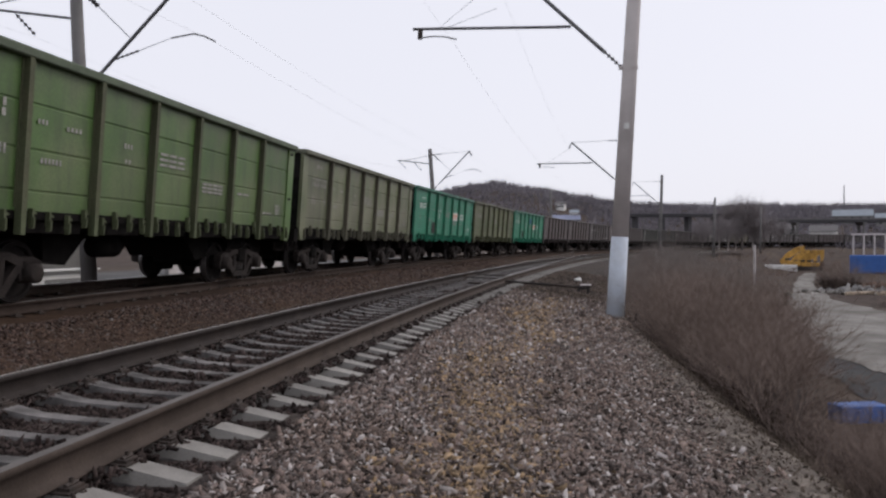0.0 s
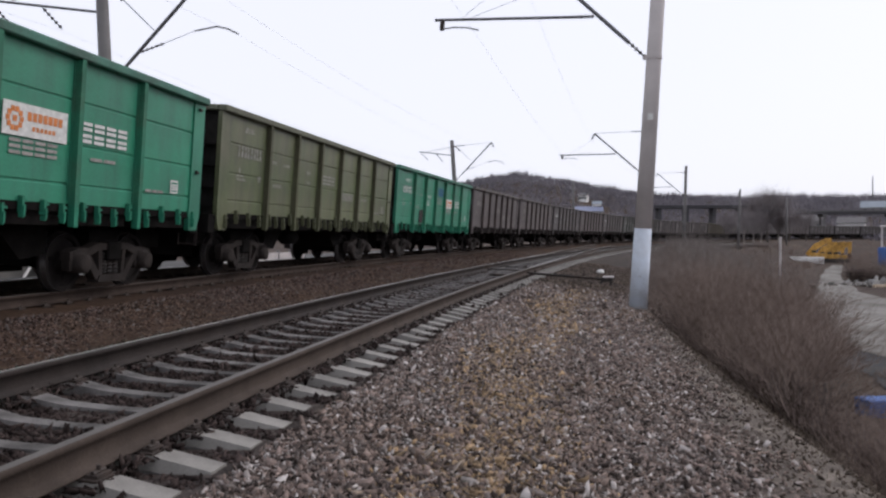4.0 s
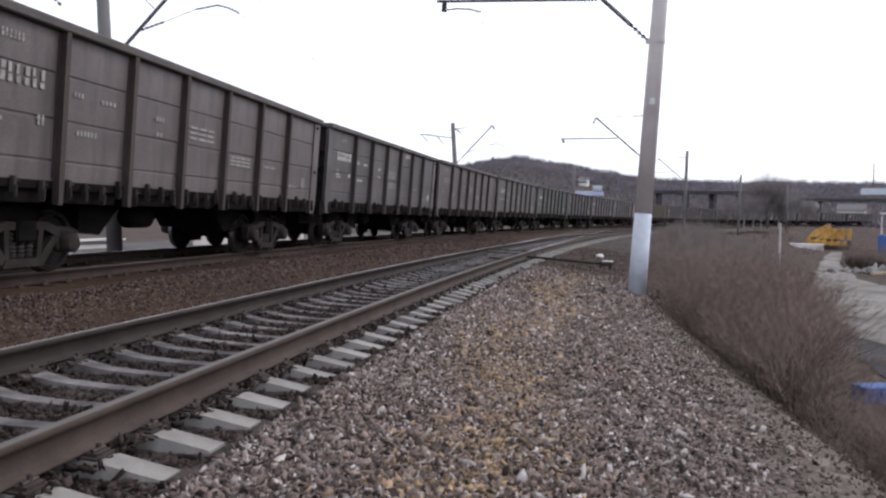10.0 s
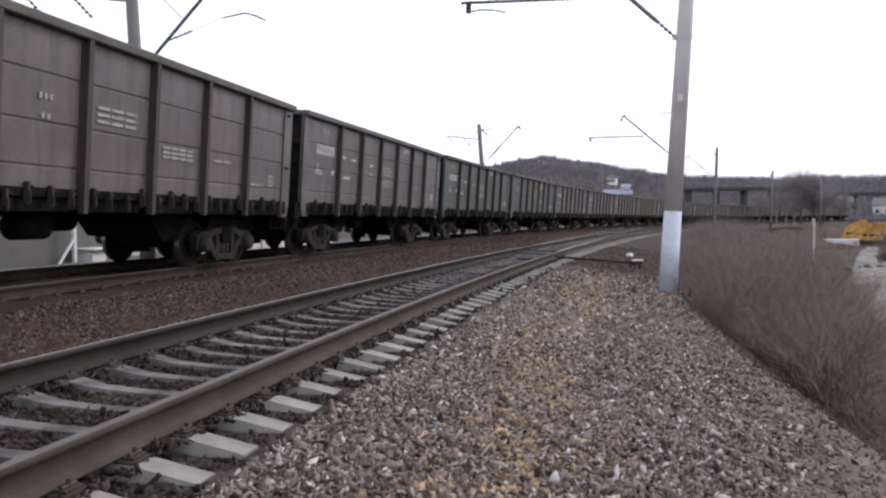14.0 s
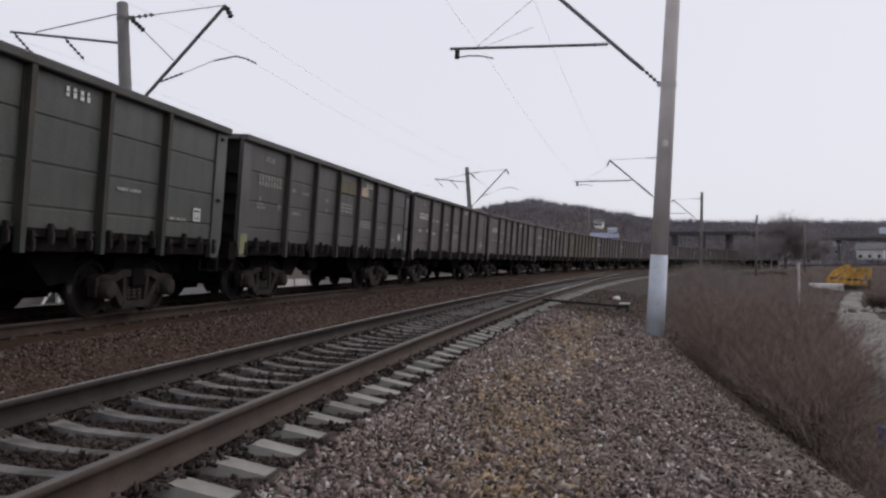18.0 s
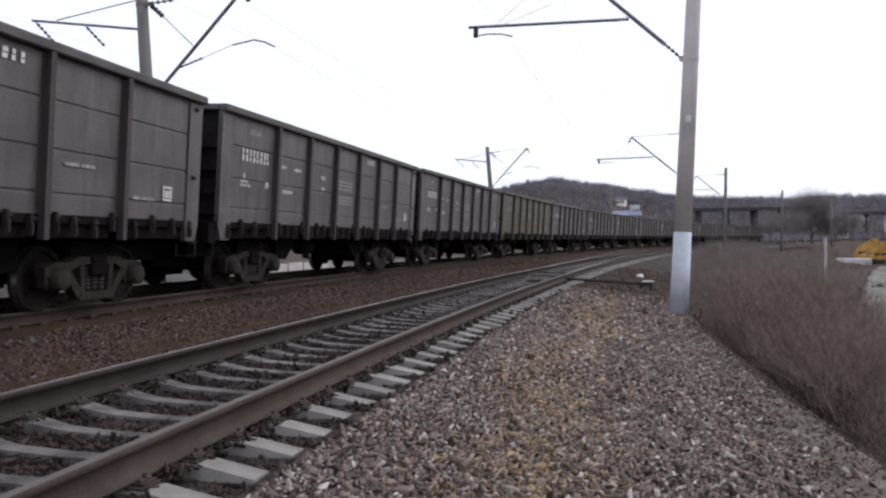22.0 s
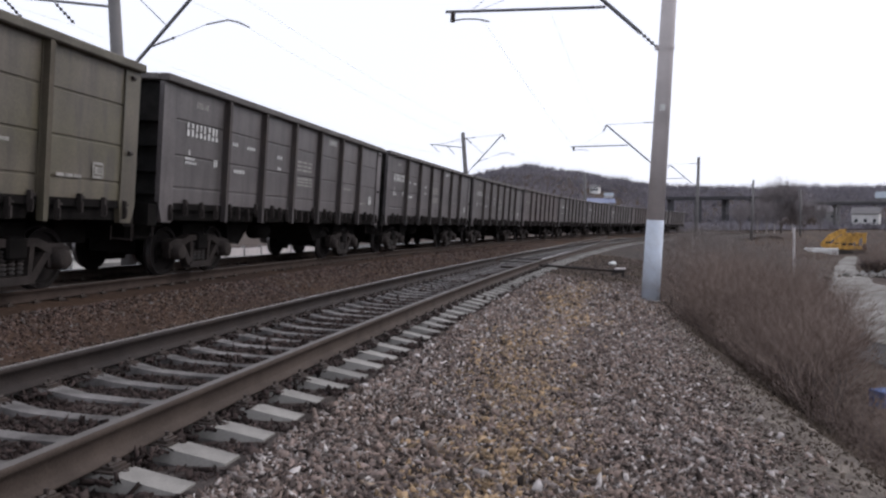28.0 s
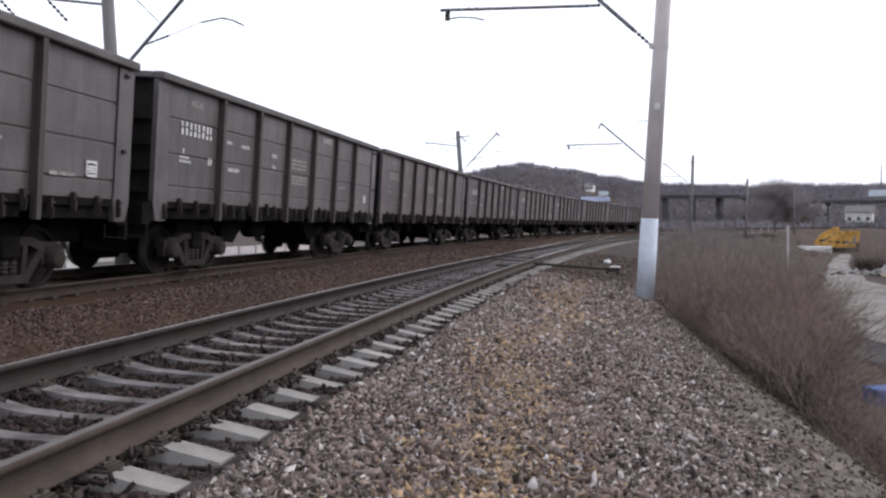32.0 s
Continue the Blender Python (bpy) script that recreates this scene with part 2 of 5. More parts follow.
CAR_PAINT = {
    "green": shade("paint_green", (0.07, 0.135, 0.034), rough=0.46, spec=0.55, vary=0.2, scale=1.2, fine=30, bump=0.06, tint=(0.125, 0.145, 0.072), tint_scale=0.55, tint_amount=0.95, each=0.2, streak=0.5),
    "olive": shade("paint_olive", (0.1237, 0.1437, 0.07551), rough=0.46, spec=0.55, vary=0.2, scale=1.2, fine=30, bump=0.06, tint=(0.1731, 0.1626, 0.1206), tint_scale=0.55, tint_amount=0.95, each=0.18, streak=0.5),
    "khaki": shade("paint_khaki", (0.07846, 0.06837, 0.04333), rough=0.46, spec=0.55, vary=0.22, scale=1.6, fine=30, bump=0.06, tint=(0.09384, 0.07732, 0.0625), tint_scale=0.7, tint_amount=0.8, each=0.12, streak=0.8),
    "pine": shade("paint_pine", (0.0522, 0.0585, 0.0522), rough=0.46, spec=0.55, vary=0.22, scale=1.6, fine=30, bump=0.06, tint=(0.0702, 0.0684, 0.063), tint_scale=0.7, tint_amount=0.7, each=0.12, streak=0.8),
    "teal": shade("paint_teal", (0.02223, 0.2223, 0.1284), rough=0.46, spec=0.55, vary=0.14, scale=1.6, fine=30, bump=0.05, tint=(0.034, 0.155, 0.107), tint_scale=0.7, tint_amount=0.6, each=0.08, streak=0.3),
    "moss": shade("paint_moss", (0.092, 0.115, 0.0506), rough=0.46, spec=0.55, vary=0.16, scale=1.6, fine=30, bump=0.06, tint=(0.138, 0.1334, 0.0828), tint_scale=0.7, tint_amount=0.8, each=0.12, streak=0.5),
    "brown": shade("paint_brown", (0.0896, 0.072, 0.0704), rough=0.46, spec=0.55, vary=0.22, scale=1.6, fine=30, bump=0.06, tint=(0.116, 0.0976, 0.096), tint_scale=0.7, tint_amount=0.8, each=0.12, streak=0.8),
    "grey": shade("paint_grey", (0.08736, 0.07644, 0.07566), rough=0.46, spec=0.55, vary=0.22, scale=1.6, fine=30, bump=0.06, tint=(0.1092, 0.09672, 0.09516), tint_scale=0.7, tint_amount=0.7, each=0.12, streak=0.8),
    "dark": shade("paint_dark", (0.06192, 0.0602, 0.05762), rough=0.46, spec=0.55, vary=0.2, scale=1.3, fine=30, bump=0.06, tint=(0.07912, 0.07396, 0.07138), tint_scale=0.7, tint_amount=0.7, each=0.12, streak=0.8),
    "soot": shade("paint_soot", (0.0768, 0.0672, 0.0672), rough=0.46, spec=0.55, vary=0.2, scale=1.4, fine=30, bump=0.06, tint=(0.104, 0.0904, 0.0896), tint_scale=0.7, tint_amount=0.8, each=0.12, streak=0.8),
}

# darker, rust-tinted copies of the wagon paints, with the posts' shade put in
SHADED_POST_PAINT = {
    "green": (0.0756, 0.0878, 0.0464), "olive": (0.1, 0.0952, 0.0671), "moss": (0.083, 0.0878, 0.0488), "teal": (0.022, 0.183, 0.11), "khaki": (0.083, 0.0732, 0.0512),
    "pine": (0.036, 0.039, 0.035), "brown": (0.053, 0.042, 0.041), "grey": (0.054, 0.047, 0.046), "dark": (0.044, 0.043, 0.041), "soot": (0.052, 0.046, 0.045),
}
SHADED_POST_PAINT = {k: shade("post_" + k, c, rough=0.65, vary=0.2, scale=2, fine=30, bump=0.08, tint=(0.07, 0.05, 0.037), tint_scale=1.2, tint_amount=0.5, each=0.15) for k, c in SHADED_POST_PAINT.items()}

# greyer, dusty paints: the sky's sheen on the top edges is painted in
LIT_CHORD_PAINT = {
    "green": (0.1, 0.125, 0.085), "olive": (0.13, 0.135, 0.1), "moss": (0.12, 0.125, 0.09), "teal": (0.075, 0.19, 0.145), "khaki": (0.115, 0.105, 0.085),
    "pine": (0.08, 0.083, 0.078), "brown": (0.1, 0.088, 0.082), "grey": (0.105, 0.096, 0.092), "dark": (0.094, 0.092, 0.088), "soot": (0.105, 0.096, 0.094),
}
LIT_CHORD_PAINT = {k: shade("chord_" + k, c, rough=0.7, vary=0.2, scale=2, fine=30, bump=0.08, tint=(0.07, 0.06, 0.055), tint_scale=0.8, tint_amount=0.5, each=0.1) for k, c in LIT_CHORD_PAINT.items()}

# ---- building blocks ----


def mesh_of(bm, name, material, smooth=False):
    me = bpy.data.meshes.new(name)
    bmesh.ops.recalc_face_normals(bm, faces=bm.faces)
    bm.to_mesh(me)
    bm.free()
    for mat in material if isinstance(material, (list, tuple)) else [material]:
        me.materials.append(mat)
    if smooth:
        for p in me.polygons:
            p.use_smooth = True
    return me


def part(name, bm, material, parent=None, label="", at=None, smooth=False):
    """One mesh object from a bmesh (or a shared mesh), under a thing or a part."""
    me = bm if isinstance(bm, bpy.types.Mesh) else mesh_of(bm, name, material, smooth)
    ob = new(name, me)
    if parent is not None:
        ob.parent = parent
    if at is not None:
        ob.matrix_basis = at
    return tagged(ob, label)


def box(bm, x0, x1, y0, y1, z0, z1, mi=0, bevel=0.0):
    vs = [bm.verts.new(p) for p in ((x0, y0, z0), (x1, y0, z0), (x1, y1, z0), (x0, y1, z0), (x0, y0, z1), (x1, y0, z1), (x1, y1, z1), (x0, y1, z1))]
    fs = [bm.faces.new([vs[i] for i in f]) for f in ((0, 3, 2, 1), (4, 5, 6, 7), (0, 1, 5, 4), (1, 2, 6, 5), (2, 3, 7, 6), (3, 0, 4, 7))]
    for f in fs:
        f.material_index = mi
    if bevel:
        bmesh.ops.bevel(bm, geom=list({e for f in fs for e in f.edges}), offset=bevel, segments=1, affect="EDGES")
    return bm


def prism(bm, outline, y0, y1, mi=0):
    """An outline of (x, z) pushed from y0 to y1."""
    a = [bm.verts.new((x, y0, z)) for x, z in outline]
    b = [bm.verts.new((x, y1, z)) for x, z in outline]
    k = len(a)
    fs = [bm.faces.new(a), bm.faces.new(b[::-1])] + [bm.faces.new((a[i], a[(i + 1) % k], b[(i + 1) % k], b[i])) for i in range(k)]
    for f in fs:
        f.material_index = mi
    return bm


def rod(bm, p, q, r0, r1=None, sides=8, cap=True):
    """A tapered round bar from p to q."""
    p, q = Vector(p), Vector(q)
    r1 = r0 if r1 is None else r1
    z = (q - p).normalized()
    x = z.orthogonal().normalized()
    y = z.cross(x)
    rings = [[bm.verts.new(c + (x * math.cos(t) + y * math.sin(t)) * r) for t in (2 * math.pi * i / sides for i in range(sides))] for c, r in ((p, r0), (q, r1))]
    for i in range(sides):
        bm.faces.new((rings[0][i], rings[0][(i + 1) % sides], rings[1][(i + 1) % sides], rings[1][i]))
    if cap:
        bm.faces.new(rings[0][::-1]), bm.faces.new(rings[1])
    return bm


def lathe(bm, profile, sides=24, axis="y"):
    """A profile of (distance along the axis, radius) turned round the axis."""
    rings = []
    for d, r in profile:
        ring = []
        for i in range(sides):
            c, s = math.cos(2 * math.pi * i / sides) * r, math.sin(2 * math.pi * i / sides) * r
            ring.append(bm.verts.new((c, d, s) if axis == "y" else (c, s, d)))
        rings.append(ring)
    for a, b in zip(rings, rings[1:]):
        for i in range(sides):
            bm.faces.new((a[i], a[(i + 1) % sides], b[(i + 1) % sides], b[i]))
    bm.faces.new(rings[0]), bm.faces.new(rings[-1][::-1])
    return bm


def fresh():
    return bmesh.new()


def hub(name, m, label, category, group="", kind=""):
    ob = new(name)
    ob.empty_display_size = 0.3
    ob.matrix_basis = m
    return tagged(ob, label, category, group, kind)


# ---- the two tracks in plan ----
STEP = 0.5
S_GRID = np.arange(-300, 420.01, STEP)
GRADE = 0.0014


class Line:
    """A track's centre line: bends that change smoothly along it, and its cant (radians)."""

    def __init__(self, x0, y0, psi, knots, bends, z, cant):
        k = np.interp(S_GRID, knots, bends)
        i0 = int(np.searchsorted(S_GRID, 0))
        a = np.r_[0, np.cumsum((k[1:] + k[:-1]) / 2 * STEP)]
        self.a = a - a[i0] + psi
        am = (self.a[1:] + self.a[:-1]) / 2
        x, y = np.r_[0, np.cumsum(np.sin(am) * STEP)], np.r_[0, np.cumsum(np.cos(am) * STEP)]
        self.x, self.y, self.z, self.cant = x - x[i0] + x0, y - y[i0] + y0, z, cant

    def at(self, s, off=0.0, up=0.0):
        """The place at s metres along, off metres to the right, up metres above the rail tops."""
        x, y, a = (np.interp(s, S_GRID, v) for v in (self.x, self.y, self.a))
        c, sn = math.cos(self.cant), math.sin(self.cant)
        o, z = off * c + up * sn, self.z - off * sn + up * c
        return np.stack([x + o * np.cos(a), y - o * np.sin(a), z + GRADE * s + 0 * a], -1)

    def heading(self, s):
        return float(np.interp(s, S_GRID, self.a))

    def frame_at(self, s, off=0.0, up=0.0, level=False):
        x, y, z = self.at(s, off, up)
        return pose(x, y, z, 0 if level else math.degrees(self.cant), 0, 90 - math.degrees(self.heading(s)))

    def side(self, x, y):
        """How far along, and how far to the right of the line, places lie."""
        x, y = np.asarray(x, float).ravel(), np.asarray(y, float).ravel()
        s, d = np.empty(len(x)), np.empty(len(x))
        for i in range(0, len(x), 4000):
            k = slice(i, i + 4000)
            n = ((x[k, None] - self.x[::2]) ** 2 + (y[k, None] - self.y[::2]) ** 2).argmin(1) * 2
            dx, dy, a = x[k] - self.x[n], y[k] - self.y[n], self.a[n]
            s[k] = S_GRID[n] + dx * np.sin(a) + dy * np.cos(a)
            d[k] = np.where((n > 0) & (n < len(self.x) - 2), dx * np.cos(a) - dy * np.sin(a), np.sign(dx * np.cos(a) - dy * np.sin(a)) * np.hypot(dx, dy))
        return s, d


near_line = Line(-2.7795, 4.0, 0.15501, (-60, -30, 12, 30, 70), (0.0015, 0.00441, 0.00314, 0.00224, 0.00318), 0.0, 0.0356)
train_line = Line(-7.6593, 10.0, 0.1323, (-60, -30, 50, 120, 150, 190, 400), (0.0015, 0.00479, 0.00213, 0.00204, 0.002, 0.005, 0.004), 0.187, 0.072)

VALLEY = -4.0


def ease(v, lo, hi):
    t = np.clip((v - lo) / (hi - lo), 0, 1)
    return t * t * (3 - 2 * t)


def wave(x, y, size, seed=0.0):
    """Smooth unevenness, about -1 to 1."""
    a, b = x / size + seed, y / size - seed * 1.7
    return (np.sin(a * 2.1 + 1.3 * np.sin(b * 1.7)) + np.sin(b * 2.3 + 1.1 * np.sin(a * 1.9 + 0.7)) + 0.6 * np.sin((a + b) * 3.7) + 0.5 * np.sin((a - b) * 4.9 + 2)) / 3.1


# height of the skyline over the eye, in degrees, by bearing to the right of the camera's first heading
SKY_B = (-60, -30, -8, -2, 0.6, 2.0, 4.1, 5.8, 8, 9.8, 12, 14.4, 18, 20, 23, 25, 30, 36, 50, 80)
SKY_H = (2.7, 2.7, 2.9, 3.4, 4.02, 4.32, 4.4, 4.1, 3.76, 3.43, 3.05, 2.8, 2.58, 2.4, 2.52, 2.5, 2.45, 2.6, 2.6, 2.6)


def ground_height(x, y):
    x, y = np.asarray(x, float), np.asarray(y, float)
    shape = x.shape
    x, y = x.ravel(), y.ravel()
    sn, d = near_line.side(x, y)
    st, e = train_line.side(x, y)
    up_n, up_t = GRADE * np.clip(sn, -300, 400), GRADE * np.clip(st, -300, 400)
    edge = np.interp(sn, (-10, 0, 3, 7, 13, 40), (5.55, 5.45, 5.25, 4.82, 4.42, 4.33))
    # the near bed and its shoulder
    bed = np.interp(d, (-2.6, -1.55, -1.3, -0.95, -0.7, 0.7, 0.95, 1.25, 1.55, 8.0), (-0.5, -0.26, -0.285, -0.312, -0.282, -0.282, -0.312, -0.285, -0.262, -1.05)) - np.clip(d, -1.5, 1.5) * 0.0356
    bed = bed + up_n + 0.02 * wave(x, y, 0.9)
    over = d - edge
    bank = -0.333 - (edge - 1.55) * 0.1194 + up_n - np.clip(over, 0, None) * 0.72 + 0.12 * wave(x, y, 2.2, 3) * ease(over, 0, 2)
    bed = np.where(over > 0, bank, bed)
    flat = VALLEY + 0.25 * wave(x, y, 14, 1) + 0.004 * np.clip(y - 60, 0, 200)
    right = np.maximum(bed, flat)
    # the higher bed under the train
    mound = np.interp(e, (-12, -5.5, -1.9, 1.75, 3.4), (-1.0, -0.9, -0.03, -0.03, -0.6)) - np.clip(e, -1.9, 1.75) * train_line.cant + up_t + 0.03 * wave(x, y, 1.1, 5)
    left = np.where(e > 3.4, -9, mound)
    z = np.where(d > 0, right, np.maximum(np.where(d > -2.6, bed, -0.5 + up_n), left))
    z = np.where((d > 0) & (e < 3.4), np.maximum(z, left), z)
    # hills round the valley
    r, b = np.hypot(x, y), np.degrees(np.arctan2(x, y))
    top = 1.0 + 520 * np.tan(np.radians(np.interp(b, SKY_B, SKY_H) - 0.2))
    rise = ease(r, 285, 520) * ease(np.abs(e), 10, 60)
    back = np.where(y < -20, 0.6, 1.0)
    z = z * (1 - rise) + top * back * rise + rise * 2.0 * wave(x, y, 40, 2) * ease(r, 285, 360)
    return z.reshape(shape)

# ---- ground ----


def spread(lo, hi, dense_lo, dense_hi, step, grow=1.13):
    """Grid lines: even where the camera is near, wider and wider away from it."""
    mid = list(np.arange(dense_lo, dense_hi + 1e-6, step))
    w, v = step, mid[-1]
    while v < hi:
        w = min(w * grow, 60)
        v += w
        mid.append(min(v, hi))
    w, v, low = step, mid[0], []
    while v > lo:
        w = min(w * grow, 60)
        v -= w
        low.append(max(v, lo))
    return np.array(low[::-1] + mid)


def sheet(name, xs, ys, zs, material):
    nx, ny = len(xs), len(ys)
    gx, gy = np.meshgrid(xs, ys)
    co = np.stack([gx, gy, zs], -1).reshape(-1, 3)
    i = np.arange((ny - 1) * (nx - 1))
    a = i // (nx - 1) * nx + i % (nx - 1)
    quads = np.stack([a, a + 1, a + nx + 1, a + nx], -1)
    me = bpy.data.meshes.new(name)
    me.from_pydata(co.tolist(), [], quads.tolist())
    me.materials.append(material)
    for p in me.polygons:
        p.use_smooth = True
    return new(name, me)


gxs, gys = spread(-2400, 2400, -14, 16, 0.3, 1.09), spread(-2400, 2400, -3, 34, 0.33, 1.08)
gx, gy = np.meshgrid(gxs, gys)
ground = tagged(sheet("ground", gxs, gys, ground_height(gx, gy), M["earth"]), "brown earth embankment, valley floor and low hills", "ground", kind="structure")


def height(x, y):
    return float(ground_height(np.array([x]), np.array([y]))[0])


# ---- ballast ----


def strip(name, line, s0, s1, offs, lift, material, step=0.5):
    """A sheet of ballast along a line, lying just above the ground."""
    s = np.arange(s0, s1 + 1e-6, step)
    offs = np.array(offs)
    x, y, a = (np.interp(s, S_GRID, v) for v in (line.x, line.y, line.a))
    px, py = x[:, None] + offs * np.cos(a)[:, None], y[:, None] - offs * np.sin(a)[:, None]
    z = ground_height(px, py) + lift
    co = np.stack([px, py, z], -1).reshape(-1, 3)
    nx, ny = len(offs), len(s)
    i = np.arange((ny - 1) * (nx - 1))
    b = i // (nx - 1) * nx + i % (nx - 1)
    me = bpy.data.meshes.new(name)
    me.from_pydata(co.tolist(), [], np.stack([b, b + 1, b + nx + 1, b + nx], -1).tolist())
    me.materials.append(material)
    for p in me.polygons:
        p.use_smooth = True
    return new(name, me)


bed = tagged(strip("ballast_bed", near_line, -20, 150, np.arange(-2.4, 4.31, 0.3), 0.02, M["ballast_bed"]), "grey-brown crushed stone bed of the near track", "ballast", kind="structure")
train_bed = tagged(strip("train_ballast_bed", train_line, -260, 392, np.arange(-2.0, 3.31, 0.3), 0.025, M["dirty_stone"]), "dark brown dirty ballast bank under the train", "ballast", kind="structure")


verge_offs = np.linspace(0, 1, 7)
VERGE_S, VERGE_IN, VERGE_OUT = (-10, 0, 3, 7, 13, 40), (4.5, 4.4, 4.25, 4.02, 3.9, 3.85), (5.6, 5.5, 5.3, 4.87, 4.46, 4.37)


def verge_strip():
    """Trodden pale soil between the stones and the brink of the bank."""
    s = np.arange(-6, 30, 0.3)
    lo, hi = np.interp(s, VERGE_S, VERGE_IN), np.interp(s, VERGE_S, VERGE_OUT)
    d = lo[:, None] + (hi - lo)[:, None] * verge_offs
    x, y, a = (np.interp(s, S_GRID, v)[:, None] for v in (near_line.x, near_line.y, near_line.a))
    px, py = x + d * np.cos(a), y - d * np.sin(a)
    co = np.stack([px, py, ground_height(px, py) + 0.024], -1).reshape(-1, 3)
    k = np.arange((len(s) - 1) * 6)
    b = k // 6 * 7 + k % 6
    me = bpy.data.meshes.new("verge")
    me.from_pydata(co.tolist(), [], np.stack([b, b + 1, b + 8, b + 7], -1).tolist())
    me.materials.append(M["verge_soil"])
    for p in me.polygons:
        p.use_smooth = True
    return tagged(new("verge", me), "pale trodden soil along the brink of the bank", "soil", kind="structure")


verge_strip()
tagged(strip("pavement", train_line, -40, 110, np.arange(-16, -5.0, 1.0), 0.05, M["pale_slab"], 2.0), "pale concrete yard pavement behind the train", "pavement", kind="structure")


def stones_mesh(name, xy, z, size, material, rng):
    """Many crushed stones in one mesh: uneven six-sided lumps."""
    n = len(xy)
    cube = np.array([(x, y, w) for w in (-1, 1) for x, y in ((-1, -1), (1, -1), (1, 1), (-1, 1))], float)
    v = cube[None] * (1 + rng.uniform(-0.85, 0.35, (n, 8, 3)))
    v *= (size * 0.5)[:, None, None] * rng.uniform((1.1, 0.5, 0.26), (2.2, 1.1, 0.6), (n, 3))[:, None]
    q = rng.normal(size=(n, 4))
    q[:, 1:3] *= 0.55
    q /= np.linalg.norm(q, axis=1)[:, None]
    w, x, y, zz = q.T
    rot = np.stack([1 - 2 * (y * y + zz * zz), 2 * (x * y - w * zz), 2 * (x * zz + w * y), 2 * (x * y + w * zz), 1 - 2 * (x * x + zz * zz), 2 * (y * zz - w * x),
                    2 * (x * zz - w * y), 2 * (y * zz + w * x), 1 - 2 * (x * x + y * y)], -1).reshape(n, 3, 3)
    v = np.einsum("nij,nkj->nki", rot, v)
    v += np.c_[xy, z + size * rng.uniform(-0.05, 0.22, n)][:, None]
    quads = np.array(((0, 3, 2, 1), (4, 5, 6, 7), (0, 1, 5, 4), (1, 2, 6, 5), (2, 3, 7, 6), (3, 0, 4, 7)))
    faces = (quads[None] + 8 * np.arange(n)[:, None, None]).reshape(-1, 4)
    me = bpy.data.meshes.new(name)
    me.vertices.add(n * 8)
    me.vertices.foreach_set("co", v.ravel())
    me.loops.add(faces.size)
    me.loops.foreach_set("vertex_index", faces.ravel())
    me.polygons.add(len(faces))
    me.polygons.foreach_set("loop_start", np.arange(len(faces)) * 4)
    me.update(calc_edges=True)
    me.materials.append(material)
    return me


def scatter(line, s0, s1, d0, d1, per_m2, rng, keep=None):
    n = int((s1 - s0) * (d1 - d0) * per_m2)
    s, d = rng.uniform(s0, s1, n), rng.uniform(d0, d1, n)
    if keep is not None:
        k = keep(s, d)
        s, d = s[k], d[k]
    x, y, a = (np.interp(s, S_GRID, v) for v in (line.x, line.y, line.a))
    return np.c_[x + d * np.cos(a), y - d * np.sin(a)]


rng = np.random.default_rng(7)
SLEEPER_GAP, SLEEPER_START = 0.5, 0.0
clear = lambda s, d: (np.abs(d) > 1.4) | (np.abs(((s - SLEEPER_START) / SLEEPER_GAP + 0.5) % 1 - 0.5) * SLEEPER_GAP > np.where(np.abs(d) < 0.55, 0.084, 0.135))
edge_keep = lambda s, d: (d < np.interp(s, (-10, 0, 3, 7, 13, 40), (4.6, 4.5, 4.34, 4.14, 4.0, 4.0)) + 0.1 * np.sin(s * 3.1) + 0.08 * np.sin(s * 7.7) + 0.6 * rng.uniform(0, 1, len(s)) ** 2.2)
near_keep = lambda s, d: (np.abs(d) > 1.42) & edge_keep(s, d)
ochre_keep = lambda s, d: near_keep(s, d) & (rng.uniform(0, 1, len(s)) < np.exp(-((d - 2.6 - 0.2 * np.sin(s * 0.9)) / 0.38) ** 2) * (0.8 + 0.2 * np.sin(s * 2.3)))


def stone_field(name, parent, xy, big, material, lift, label):
    size = big * np.clip(np.exp(rng.normal(-0.12, 0.34, len(xy))), 0.4, 2.0)
    ob = new(name, stones_mesh(name, xy, ground_height(xy[:, 0], xy[:, 1]) + lift, size, material, rng))
    ob.parent = parent
    return tagged(ob, label, kind="stuff")


for s0, s1, per, big, mat in ((-1.5, 6.0, 2300, 0.0295, "stone"), (6.0, 11.0, 1400, 0.0355, "stone"), (11.0, 18.0, 620, 0.044, "stone"), (16.0, 34.0, 230, 0.05, "fines")):
    stone_field("ballast_stones", bed, scatter(near_line, s0, s1, 1.4, 5.6, per, rng, near_keep), big, M[mat], 0.02, "loose grey crushed stones")
verge_keep = lambda s, d: d < np.interp(s, VERGE_S, VERGE_OUT) + 0.1
stone_field("verge_pebbles", bed, scatter(near_line, -1.5, 18, 4.3, 5.7, 260, rng, verge_keep), 0.022, M["fines"], 0.026, "small brown stones in the soil of the verge")
for s0, s1, per, big in ((0.0, 8.0, 1200, 0.031), (8.0, 17.0, 620, 0.042)):
    stone_field("ochre_stones", bed, scatter(near_line, s0, s1, 1.5, 4.4, per, rng, ochre_keep), big, M["ochre_stone"], 0.025, "ochre and tan crushed stones")
    stone_field("track_stones", bed, scatter(near_line, s0 - 4, s1, -1.4, 1.4, per * 0.9, rng, clear), big * (1.05 if s0 < 4 else 0.9), M["track_stone"], 0.018, "oily stones between the sleepers, darkened for the shade in the gaps")
    stone_field("verge_stones", bed, scatter(near_line, s0 - 4, s1, -2.6, -1.4, per * 0.6, rng), big, M["fines"], 0.02, "brown stones beside the track")
